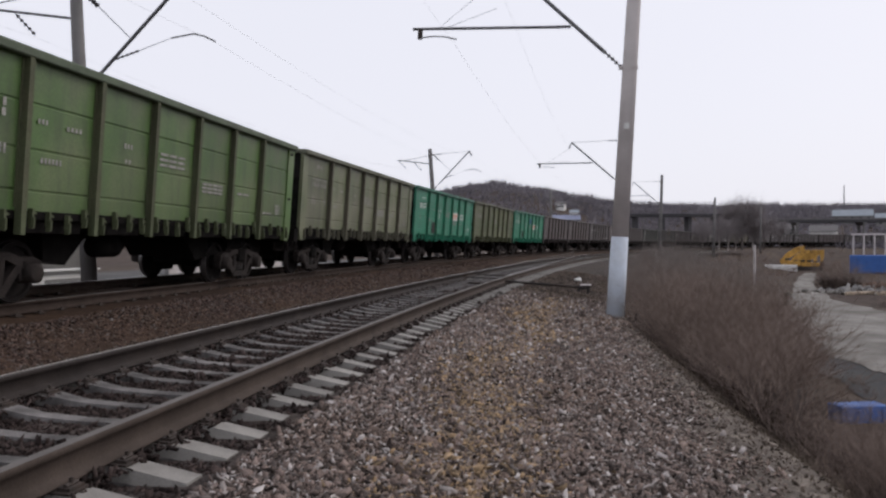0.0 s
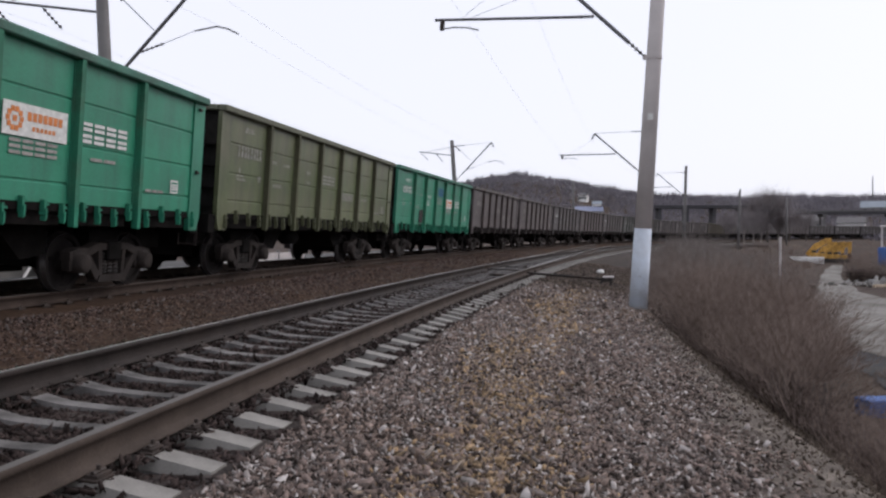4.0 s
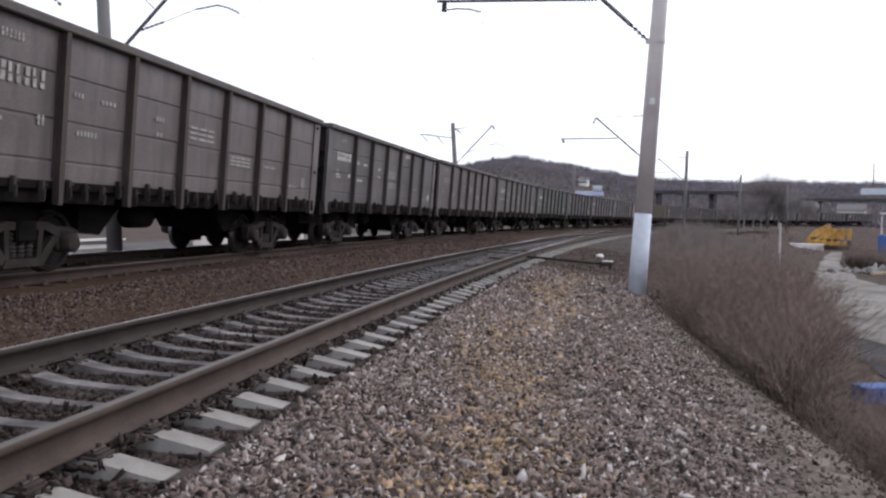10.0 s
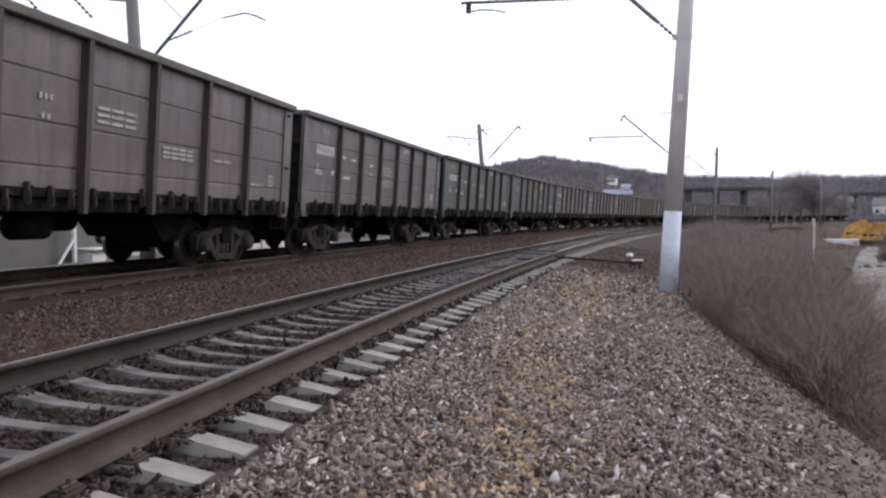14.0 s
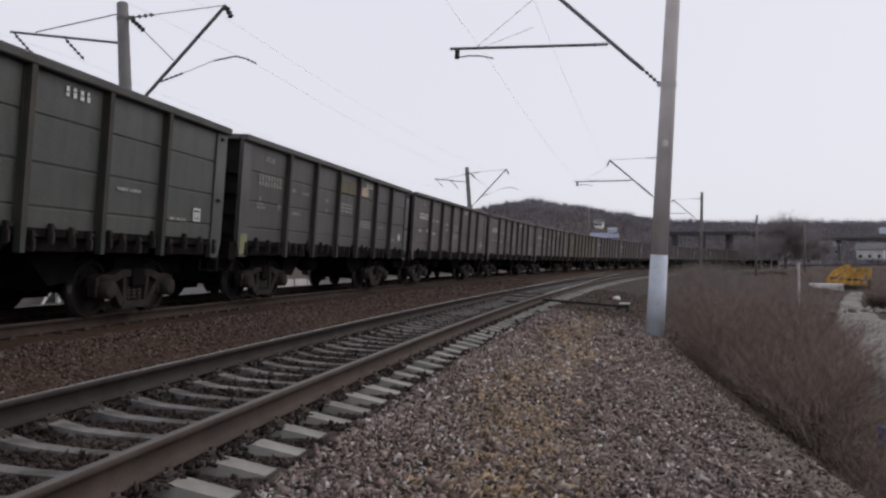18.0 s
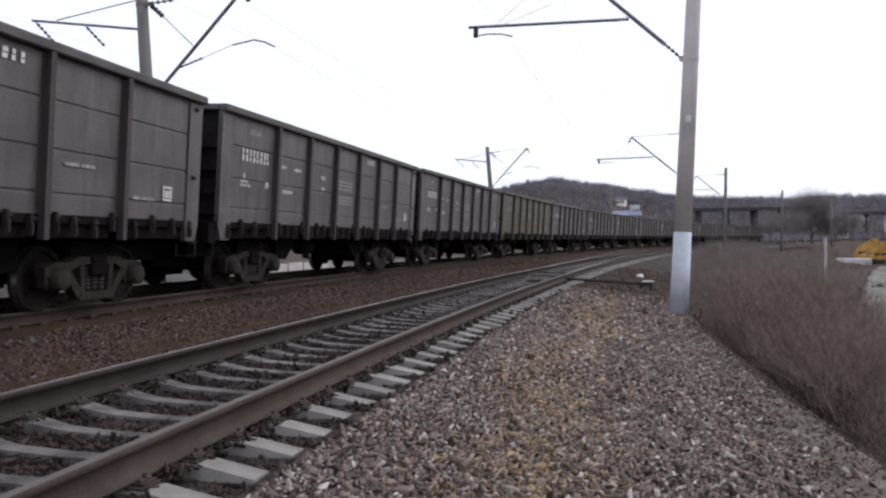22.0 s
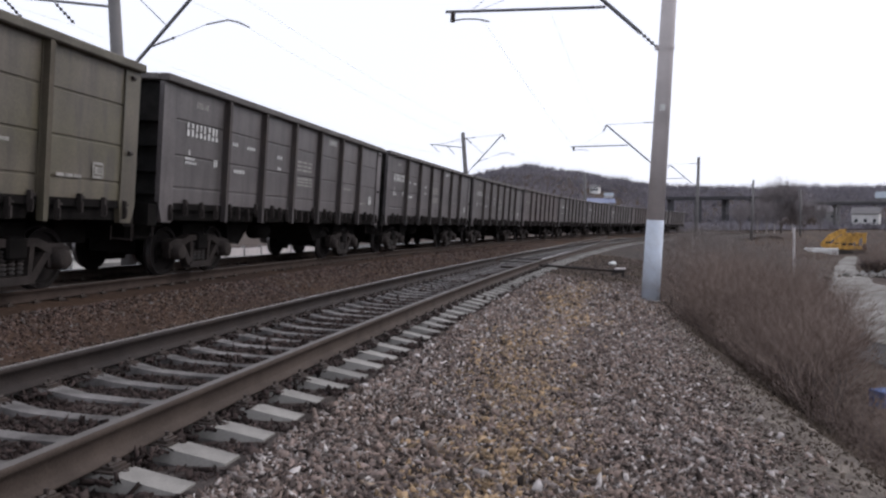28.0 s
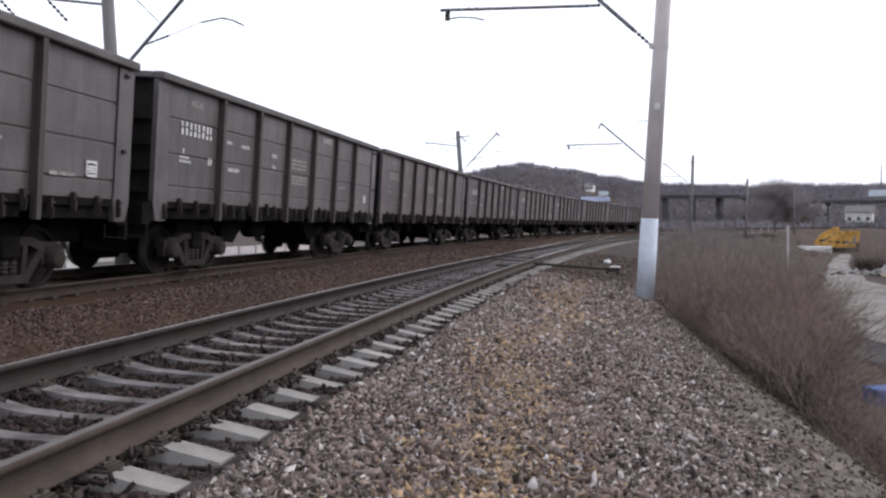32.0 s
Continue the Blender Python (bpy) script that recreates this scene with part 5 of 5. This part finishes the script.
# ---- dry grass at the ballast's edge ----
def grass_mesh(name, xy, tall, rng):
    n = len(xy)
    z = ground_height(xy[:, 0], xy[:, 1])
    t = rng.uniform(0, 6.28, n)
    w = np.c_[np.cos(t), np.sin(t), 0 * t] * (0.012 * tall / 0.4)[:, None]
    lean = np.c_[rng.normal(0, 0.45, n), rng.normal(0, 0.45, n), np.ones(n)] * tall[:, None]
    p = np.c_[xy, z - 0.02]
    v = np.stack([p - w, p + w, p + lean], 1).reshape(-1, 3)
    me = bpy.data.meshes.new(name)
    me.from_pydata(v.tolist(), [], np.arange(3 * n).reshape(-1, 3).tolist())
    me.materials.append(M["dry_grass"])
    return me


xy = np.concatenate([scatter(near_line, -2, 20, 4.6, 8.5, 170, rng), scatter(near_line, 20, 60, 3.6, 8, 40, rng)])
sn_, dd_ = near_line.side(xy[:, 0], xy[:, 1])
keep = dd_ > np.interp(sn_, (-10, 0, 3, 7, 13, 40), (5.4, 5.3, 5.1, 4.75, 4.3, 4.2)) + rng.uniform(-0.4, 0.2, len(xy))
xy = xy[keep]
tagged(new("dry_grass", grass_mesh("dry_grass", xy, rng.uniform(0.04, 0.16, len(xy)), rng)), "short dry yellow grass along the bank", "grass", kind="stuff")

# ---- valley: road, yard and machines ----


def ribbon(name, pts, widths, lift, material, label):
    """A road that follows the ground."""
    pts = np.array(pts, float)
    k = np.r_[0, np.cumsum(np.hypot(*np.diff(pts, axis=0).T))]
    s = np.arange(0, k[-1], 1.5)
    x, y, w = np.interp(s, k, pts[:, 0]), np.interp(s, k, pts[:, 1]), np.interp(s, k, widths)
    w = w * (1 + 0.14 * np.sin(s * 0.9) * np.sin(s * 0.37 + 1))
    dx, dy = np.gradient(x), np.gradient(y)
    n = np.hypot(dx, dy)
    offs = np.linspace(-1, 1, 7)
    px = x[:, None] + offs * (w * dy / n)[:, None]
    py = y[:, None] - offs * (w * dx / n)[:, None]
    z = ground_height(px, py) + lift
    a = np.arange((len(s) - 1) * 6)
    b = a // 6 * 7 + a % 6
    me = bpy.data.meshes.new(name)
    me.from_pydata(np.stack([px, py, z], -1).reshape(-1, 3).tolist(), [], np.stack([b, b + 1, b + 8, b + 7], -1).tolist())
    me.materials.append(material)
    for p in me.polygons:
        p.use_smooth = True
    return tagged(new(name, me), label, "road", kind="structure")


ribbon("wet_road", [(22, 4), (19, 15), (18.6, 22), (20, 29), (22.5, 37)], [6.5, 6.0, 5.4, 5.0, 4.2], 0.05, M["dark_ground"], "dark stretch of the valley road")
ribbon("road", [(20.6, 27), (20.9, 29), (22, 34), (25.5, 45), (29, 56), (33.4, 70), (44, 94), (57, 120), (63.5, 133)], [0.6, 3.6, 5.0, 4.4, 3.6, 1.6, 1.1, 0.9, 0.9], 0.09, M["road"], "pale dusty unpaved road through the valley")


def build_excavator(m, label):
    """A tracked digger with its boom folded."""
    ex = hub("excavator", m, label, "excavator", "yellow diggers in the yard")
    for y in (-1.1, 1.1):
        bm = fresh()
        prism(bm, ((-1.9, 0.3), (-1.6, 0), (1.6, 0), (1.9, 0.3), (1.9, 0.6), (1.6, 0.85), (-1.6, 0.85), (-1.9, 0.6)), y - 0.3, y + 0.3)
        part("track", bm, M["iron"], ex)
    bm = fresh()
    box(bm, -2.0, 1.2, -1.2, 1.2, 0.95, 1.95, bevel=0.12)
    part("house", bm, M["yellow"], ex)
    bm = fresh()
    box(bm, -1.9, -0.9, -1.2, -0.25, 1.95, 2.75, bevel=0.08)
    part("cab", bm, M["yellow"], ex)
    bm = fresh()
    box(bm, -1.8, -0.88, -1.22, -0.4, 2.2, 2.62)
    part("cab_window", bm, M["glass"], ex)
    bm = fresh()
    prism(bm, ((-2.9, 1.9), (-2.3, 1.25), (-0.9, 2.6), (1.2, 4.1), (1.9, 4.5), (1.9, 5.2), (0.9, 5.2), (-1.3, 3.9)), -0.3, 0.35)
    part("boom", bm, M["yellow"], ex)
    bm = fresh()
    prism(bm, ((1.2, 5.2), (2.15, 5.3), (2.1, 3.4), (1.85, 2.2), (1.35, 2.25), (1.3, 3.6)), -0.25, 0.3)
    part("stick", bm, M["yellow"], ex)
    part("boom_cylinder", rod(fresh(), (-0.6, 1.6, 1.9), (0.5, 0.0, 3.95), 0.09, sides=8), M["steel"], ex)
    bm = fresh()
    prism(bm, ((1.3, 2.3), (2.0, 2.3), (2.3, 1.2), (1.7, 0.5), (1.0, 1.1)), -0.5, 0.55)
    part("bucket", bm, M["rust"], ex)
    return ex


def rest(x, y, turn=0.0, lift=0.0):
    return pose(x, y, height(x, y) + lift, 0, 0, turn)


DIG = Matrix.Scale(0.84, 4)
ex = build_excavator(rest(64.2, 141.0, -24) @ DIG, "yellow tracked excavator with a folded boom")
for x, y, t in ((65.3, 140.5, -27), (66.4, 140.1, -22), (67.4, 139.6, -30)):
    copy_thing(ex, rest(x, y, t) @ DIG)


def block_thing(name, m, dims, mat, label, category, ribs=0, group=""):
    """A container or slab: a bevelled box with ribs."""
    lx, ly, lz = dims
    ob = hub(name, m, label, category, group)
    bm = fresh()
    box(bm, -lx / 2, lx / 2, -ly / 2, ly / 2, 0, lz, bevel=min(dims) * 0.04)
    part("body", bm, mat, ob)
    for i in range(ribs):
        x = -lx / 2 + lx * (i + 0.5) / ribs
        bm = fresh()
        box(bm, x - lx / ribs * 0.25, x + lx / ribs * 0.25, -ly / 2 - 0.05, -ly / 2 + 0.02, 0.1, lz - 0.1)
        part("rib", bm, mat, ob)
    return ob


block_thing("shipping_container", rest(75.2, 128, 0), (14, 2.5, 3.0), M["blue"], "blue steel shipping container in the yard", "container", 12)
block_thing("concrete_slab", rest(60.4, 138.0, -24), (5.6, 2, 1.2), M["white_wall"], "pale stack of concrete slabs beside the diggers", "slab", 0)
block_thing("blue_tank", rest(12.1, 22.4, 8), (1.5, 0.7, 0.5), M["blue"], "low blue metal tank at the foot of the slope", "tank", 4)
block_thing("pale_board", rest(13.2, 22.2, -12), (0.9, 0.5, 0.15), M["log"], "pale board lying beside the blue tank", "board")

# ---- bridge and buildings behind ----
bridge = hub("road_bridge", pose(0, 0, 0), "grey concrete road bridge across the valley", "bridge")
BR0, BR1 = Vector((119, 279.3, 0)), Vector((240, 250, 0))
along = (BR1 - BR0).normalized()
across = Vector((-along.y, along.x, 0))
turn = math.degrees(math.atan2(along.y, along.x))
length = (BR1 - BR0).length
mb = pose(BR0.x, BR0.y, 0, 0, 0, turn)
bridge.matrix_basis = mb
bm = fresh()
box(bm, 0, length, -5, 5, 9.0, 9.8)
part("deck", bm, M["deck"], bridge)
bm = fresh()
for y in (-5, 5):
    box(bm, 0, length, y - 0.1, y + 0.1, 9.8, 10.4)
part("parapet", bm, M["roof"], bridge)
bm = fresh()
prism(bm, ((-22, -6), (3, -6), (0, 9.0), (-3, 9.0)), -5.5, 5.5)
part("abutment", bm, M["earth"], bridge, "earth-covered end of the bridge")
for i in range(6):
    x = 8 + i * (length - 16) / 5
    if abs(train_line.side(*(mb @ Vector((x, 0, 0))).xy)[1][0]) < 6:
        continue
    bm = fresh()
    for y in (-3.2, 3.2):
        rod(bm, (x, y, height(*(mb @ Vector((x, y, 0))).xy) - 0.5), (x, y, 8.2), 0.45, sides=10)
    box(bm, x - 0.7, x + 0.7, -4.6, 4.6, 8.2, 9.0)
    part("pier", bm, M["grey_wall"], bridge)


# a second, more distant viaduct on the hillside
via0, via1 = Vector((75.0, 318.0, 0)), Vector((127.0, 318.0, 0))
viaduct = hub("road_viaduct", pose(via0.x, via0.y, 0, 0, 0, math.degrees(math.atan2(via1.y - via0.y, via1.x - via0.x))), "dark distant road viaduct across the hillside", "bridge")
part("deck", box(fresh(), 0, (via1 - via0).length, -4, 4, 12.6, 13.3), M["deck"], viaduct)
part("parapet", box(fresh(), 0, (via1 - via0).length, -4.1, -3.9, 13.3, 13.8), M["deck"], viaduct)
for k in range(5):
    x = 4 + k * ((via1 - via0).length - 8) / 4
    part("pier", box(fresh(), x - 0.6, x + 0.6, -3, 3, height(via0.x + x, via0.y) - 0.5, 12.6), M["deck"], viaduct)


def build_house(m, dims, wall, roof, label, windows=3):
    lx, ly, lz = dims
    house = hub("house", m, label, "house", "houses on the hill")
    bm = fresh()
    box(bm, -lx / 2, lx / 2, -ly / 2, ly / 2, -1, lz)
    part("wall", bm, wall, house)
    bm = fresh()
    rise = ly * 0.3
    a = [bm.verts.new((x, y, z)) for x in (-lx / 2 - 0.4, lx / 2 + 0.4) for y, z in ((-ly / 2 - 0.5, lz - 0.1), (0, lz + rise), (ly / 2 + 0.5, lz - 0.1))]
    for f in ((0, 1, 4, 3), (1, 2, 5, 4), (0, 3, 5, 2), (0, 2, 1), (3, 4, 5)):
        bm.faces.new([a[i] for i in f])
    part("roof", bm, roof, house)
    for i in range(windows):
        x = -lx / 2 + lx * (i + 0.5) / windows
        bm = fresh()
        box(bm, x - 0.5, x + 0.5, -ly / 2 - 0.06, -ly / 2 + 0.05, lz * 0.35, lz * 0.35 + 1.2)
        part("window", bm, M["glass"], house)
    return house


def on_bearing(deg, dist):
    b = radians(deg)
    return dist * math.sin(b), dist * math.cos(b)


for deg, dist, dims, wall, roof, label, turn in (
    (8.95, 393, (14, 8, 2.2), "grey_wall", "roof_blue", "white house with a blue metal roof among bare trees", 10),
    (8.65, 424, (4.5, 5, 3.0), "white_wall", "roof", "small white house on the hillside", -15),
    (9.6, 396, (4, 5, 3.5), "white_wall", "roof_pale", "tiny white house on the hillside", 5),
    (23.5, 345, (12, 8, 4), "grey_wall", "roof", "grey shed below the bridge", 5),
    (26.3, 330, (9, 8, 5), "white_wall", "roof", "pale building below the bridge", -5),
    (28.0, 400, (16, 10, 3), "grey_wall", "roof_pale", "long building with a pale metal roof", 0),
    (30.5, 390, (16, 10, 3), "grey_wall", "roof_pale", "long building with a pale metal roof", 4),
):
    x, y = on_bearing(deg, dist)
    build_house(rest(x, y, turn - deg, -2.2 if dist == 393 else 0.0), dims, M[wall], M[roof], label, max(3, int(dims[0] / 3)))
x, y = train_line.at(16, -10.5)[:2]
beside = pose(x, y, 0, 0, 0, 90 - math.degrees(train_line.heading(16)))
shed = hub("shed", beside, "grey rendered shed with a white corner behind the train", "shed")
part("wall", box(fresh(), -15, 4.4, 0.5, 5, -1.6, 2.3), M["shed_grey"], shed)
part("roof", box(fresh(), -15.3, 4.7, 0.2, 5.3, 2.3, 2.45), M["roof"], shed)
porch = part("porch", box(fresh(), 0.06, 3.6, -0.4, 0.497, -1.6, 0.03), M["white_wall"], shed, "whitewashed low porch wall")
part("window", box(fresh(), 0.8, 2.82, -0.42, -0.38, -0.62, -0.27), M["grey_wall"], porch)
part("porch_roof", box(fresh(), -0.1, 3.8, -0.6, 0.497, 0.034, 0.09), M["white_wall"], shed)
part("corner_post", box(fresh(), -0.52, -0.4, -0.1, 0.02, -1.6, 2.29), M["white_wall"], shed)
part("strut", rod(fresh(), (-1.9, -0.04, -1.2), (-0.46, -0.04, 0.45), 0.05, sides=8), M["white_wall"], shed)
fence = hub("fence_wall", beside, "low pale concrete fence wall behind the train", "fence")
for k in range(7):
    part("fence_panel", box(fresh(), 10 + 2.0 * k, 11.94 + 2.0 * k, 0, 0.12, -1.6, 0.06 - 0.02 * (k % 3)), M["pole_concrete"], fence)
    part("fence_post", box(fresh(), 9.9 + 2.0 * k, 9.99 + 2.0 * k, -0.04, 0.16, -1.6, 0.14), M["grey_wall"], fence)

# ---- woods on the hills ----
wrng = np.random.default_rng(21)
n = 24000
bear, dist = wrng.uniform(-14, 40, n), 245 + 330 * wrng.uniform(0, 1, n) ** 0.8
hx, hy = dist * np.sin(np.radians(bear)), dist * np.cos(np.radians(bear))
_, e_ = train_line.side(hx, hy)
ok = np.abs(e_) > 12
for deg, far in ((8.95, 393), (8.65, 424), (9.6, 396)):
    cx, cy = on_bearing(deg, far)
    ok &= (np.hypot(hx - cx, hy - cy) > 7) & ((np.abs(bear - deg) > 0.8) | (dist > far) | (dist < far - 14))
hx, hy = hx[ok], hy[ok]
hz, n = ground_height(hx, hy), len(hx)
# each tree is a fan of bare boughs, thin wedges that rise from one foot
boughs = 14
tall = wrng.uniform(1.4, 3.6, (n, 1)) * wrng.uniform(0.8, 1.25, (n, 1)) * (1 + 0.9 * ease(dist[ok], 470, 520))[:, None] * wrng.uniform(0.55, 1.0, (n, boughs))
turn_b, lean_b = wrng.uniform(0, 6.283, (n, boughs)), wrng.uniform(0, 0.75, (n, boughs)) ** 0.8
foot = np.stack([hx, hy, hz - 0.3], -1)[:, None]
tip = foot + np.stack([tall * lean_b * np.cos(turn_b), tall * lean_b * np.sin(turn_b), tall], -1)
start = foot + (tip - foot) * 0.12
wide = np.stack([np.cos(turn_b + 1.57), np.sin(turn_b + 1.57), 0 * turn_b], -1) * wrng.uniform(0.05, 0.13, (n, boughs, 1))
middle = foot + (tip - foot) * 0.65
allv = np.stack([start, middle - wide, tip, middle + wide], 2).reshape(-1, 3)
me = bpy.data.meshes.new("far_woods")
me.vertices.add(len(allv))
me.vertices.foreach_set("co", allv.ravel())
me.loops.add(len(allv))
me.loops.foreach_set("vertex_index", np.arange(len(allv), dtype=np.int32))
me.polygons.add(len(allv) // 4)
me.polygons.foreach_set("loop_start", np.arange(len(allv) // 4, dtype=np.int32) * 4)
me.update(calc_edges=True)
me.materials.append(M["hazy_wood"])
tagged(new("far_woods", me), "bare woods covering the hills, with distance haze put into their colour", "woods", kind="stuff")

# ---- more of the yard ----
slim = tagged(part("marker_post", rod(fresh(), (0, 0, -0.3), (0, 0, 5.0), 0.06, 0.05, 10), M["pole_concrete"]), "slim pale steel post standing among the shrubs", "post")
slim.matrix_basis = rest(15.0, 37.1)
for x, y, tall in ((4.1, 17.55, 0.22), (4.43, 17.7, 0.26)):
    stake = tagged(part("stake", rod(fresh(), (0, 0, -0.2), (0, 0, tall), 0.035, 0.03, 8), M["iron"]), "short dark stake beside the mast's foot", "stake", "stakes at the mast")
    stake.matrix_basis = rest(x, y)
radio = hub("radio_mast", rest(193.9, 372.5), "tall thin radio mast on the far hill", "mast")
part("pole", rod(fresh(), (0, 0, -1), (0, 0, 16), 0.35, 0.2, 8), M["steel"], radio)


def build_tree(m, tall, seed, label, bark):
    """A bare tree: trunk, limbs and a crown of fine twigs."""
    tree = hub("bare_tree", m, label, "tree", "bare trees in the valley")
    part("trunk", rod(fresh(), (0, 0, -0.4), (0, 0, tall * 0.45), tall * 0.022, tall * 0.012, 8), bark, tree)
    rnd = random.Random(seed)
    me = twig_tree(rnd, tall * (0.6 if tall > 10 else 0.85), 110 if tall > 10 else 26, 1.3 if tall > 10 else 0.85, tall * (0.0032 if tall > 10 else 0.0045), 3, 4)
    me.materials.append(M["woods_near"])
    part("crown", me, None, tree, at=pose(0, 0, tall * 0.28))
    return tree


grove = (
    (21.2, 188, 14.6, 2, "large bare tree with a rounded crown"),
    (19.7, 178, 7.0, 4, "slender bare birch between the tracks"),
    (20.3, 182, 7.5, 5, "slender bare birch between the tracks"),
    (21.9, 192, 7.5, 6, "slender bare birch between the tracks"),
    (22.6, 198, 8.0, 8, "bare grey tree behind the tracks"),
    (18.6, 160, 6.5, 9, "bare grey tree behind the tracks"),
    (23.6, 207, 7.5, 10, "bare grey tree behind the tracks"),
    (20.8, 186, 6.0, 11, "slender bare birch between the tracks"),
    (22.2, 191, 6.0, 12, "bare grey tree behind the tracks"),
)
for deg, dist, tall, seed, label in grove:
    build_tree(rest(*on_bearing(deg, dist), seed * 40), tall, seed, label, M["birch" if "birch" in label else "bark"])

gantry = hub("pipe_gantry", rest(71.4, 134, 0), "white steel gantry frame in the yard", "gantry")
for x in (0, 1.8, 3.7, 5.6, 7.5):
    part("post", rod(fresh(), (x, 0, -0.3), (x, 0, 6.6), 0.13, sides=8), M["pole_concrete"], gantry)
part("beam", rod(fresh(), (-0.4, 0, 6.5), (7.9, 0, 6.5), 0.14, sides=8), M["pole_concrete"], gantry)


def rubble(name, x, y, wide, deep, tall, count, material, label, seed):
    """A heap of broken lumps."""
    g = np.random.default_rng(seed)
    xy = np.c_[g.normal(x, wide / 3, count), g.normal(y, deep / 3, count)]
    size = g.uniform(0.3, 1.0, count) * tall
    return tagged(new(name, stones_mesh(name, xy, ground_height(xy[:, 0], xy[:, 1]) + 0.1, size, material, g)), label, "rubble", kind="stuff")


rubble("rubble", 39.5, 76, 7, 3, 0.5, 80, M["concrete"], "heap of pale broken concrete beside the road", 3)
rubble("rubble", 44.5, 79, 8, 4, 0.8, 120, M["grey_wall"], "heap of grey broken concrete beside the road", 4)
rubble("rubble", 52, 92, 9, 6, 0.7, 130, M["rust"], "scattered rusty scrap in the yard", 5)
block_thing("scrap_skip", rest(38.6, 62.5, -20), (4.2, 2.0, 1.2), M["iron"], "dark steel scrap skip beside the road", "skip", 6)
for k, (x, y, t, n) in enumerate(((41.5, 76, 20, 4.2), (43.2, 77, 10, 3.6), (40.0, 74.2, 30, 3.9), (44.5, 75, 5, 5.0), (46.5, 80, 12, 4.5))):
    log = tagged(part("timber_beam", box(fresh(), -n / 2, n / 2, -0.14, 0.14, 0, 0.26, bevel=0.02), M["log"]), "weathered timber beam lying in the yard", "timber", "timbers in the yard")
    log.matrix_basis = rest(x, y, t, 0.05)
for k, (x, y, kk) in enumerate(((42.5, 84, 1.3), (44.0, 85.5, 1.5), (43.2, 87, 1.4), (45.3, 85.2, 1.2), (44.5, 88.2, 1.4), (46, 87, 1.3))):
    ob = copy_thing(shrub_kinds[k % 5], rest(x, y, 70 * k))
    ob.scale = (kk, kk, kk)
    tagged(ob, "dark bare shrub beside the valley road", "shrub", "shrubs in the yard")

# low scrub over the valley floor
scrub = twig_tree(random.Random(9), 1.6, 5, 0.9, 0.02, 2, 3)
sv = np.array([v.co[:] for v in scrub.vertices])
sf = np.array([p.vertices[:] for p in scrub.polygons])
grng = np.random.default_rng(31)
bx, by = grng.uniform(5, 150, 5200), grng.uniform(45, 270, 5200)
_, dn = near_line.side(bx, by)
_, de = train_line.side(bx, by)
road_x = np.interp(by, (36, 50, 68, 92, 118, 140, 165, 200), (24, 27, 32, 43, 56, 68, 78, 78))
ok = (np.abs(de) > 6) & (dn > 4.5) & ((np.abs(bx - road_x) > np.interp(by, (50, 62, 70), (6.5, 5, 2.8))) & ((bx < road_x + 2) | (grng.uniform(0, 1, len(bx)) < 0.35)))
bx, by = bx[ok], by[ok]
bz = ground_height(bx, by)
size_of = grng.uniform(0.5, 1.3, len(bx))
# sparse low growth between the shrubs and the road
nx, ny = grng.uniform(6, 24, 1500), grng.uniform(10, 50, 1500)
_, dn = near_line.side(nx, ny)
ok = (dn > 7.5) & (nx < np.interp(ny, (10, 22, 30, 35, 43, 50), (17, 16, 15.5, 16.5, 19.5, 22)))
nx, ny = nx[ok], ny[ok]
bx, by, bz = np.r_[bx, nx], np.r_[by, ny], np.r_[bz, ground_height(nx, ny)]
size_of = np.r_[size_of, grng.uniform(0.12, 0.42, len(nx))]
allv, allf = [], []
for i, (x, y, z, k) in enumerate(zip(bx, by, bz, size_of)):
    t = grng.uniform(0, 6.28)
    c, s = math.cos(t) * k, math.sin(t) * k
    allv.append(np.c_[sv[:, 0] * c - sv[:, 1] * s + x, sv[:, 0] * s + sv[:, 1] * c + y, sv[:, 2] * k + z])
    allf.append(sf + i * len(sv))
me = bpy.data.meshes.new("valley_scrub")
me.from_pydata(np.concatenate(allv).tolist(), [], np.concatenate(allf).tolist())
me.materials.append(M["twig"])
tagged(new("valley_scrub", me), "low bare brown scrub over the valley floor", "scrub", kind="stuff")

# ---- what moves ----
FIRST_GAP = 12.231


def travelled(t):
    """Metres that the train has come since the start; it slows a little."""
    return 0.0629 + 8.6982016 * t - 0.0425083607 * t**2 + 0.00079314978 * t**3 - 2.70397647e-05 * t**4 + 3.91982607e-07 * t**5


def motions():
    times = [i * 1.0 for i in range(33)]
    for k, car in enumerate(cars):
        rows = []
        for t in times:
            s = FIRST_GAP + (k - 0.5) * CAR_PITCH - travelled(t)
            a, b = train_line.at(s - 4.325), train_line.at(s + 4.325)
            x, y, z = (a + b) / 2
            rows.append((t, pose(x, y, z, math.degrees(train_line.cant), 0, math.degrees(math.atan2(b[1] - a[1], b[0] - a[0])))))
        walk(car, rows)
    # every wheelset rolls by the way that the train comes
    turn_times = [i / 15 for i in range(481)]
    wheels = [o for car in cars for o in car.children_recursive if o.name.startswith("wheelset")]
    keyed = {}
    for w in wheels:
        x, y, z = w.location
        spot = round(x, 3)
        if spot not in keyed:
            walk(w, [(t, pose(x, y, z, 0, -math.degrees(travelled(t) / 0.475) % 360, 0)) for t in turn_times])
            keyed[spot] = w
        else:
            w.rotation_mode = "QUATERNION"
            w.animation_data_create()
            w.animation_data.action = keyed[spot].animation_data.action
            w.animation_data.action_slot = keyed[spot].animation_data.action_slot


motions()
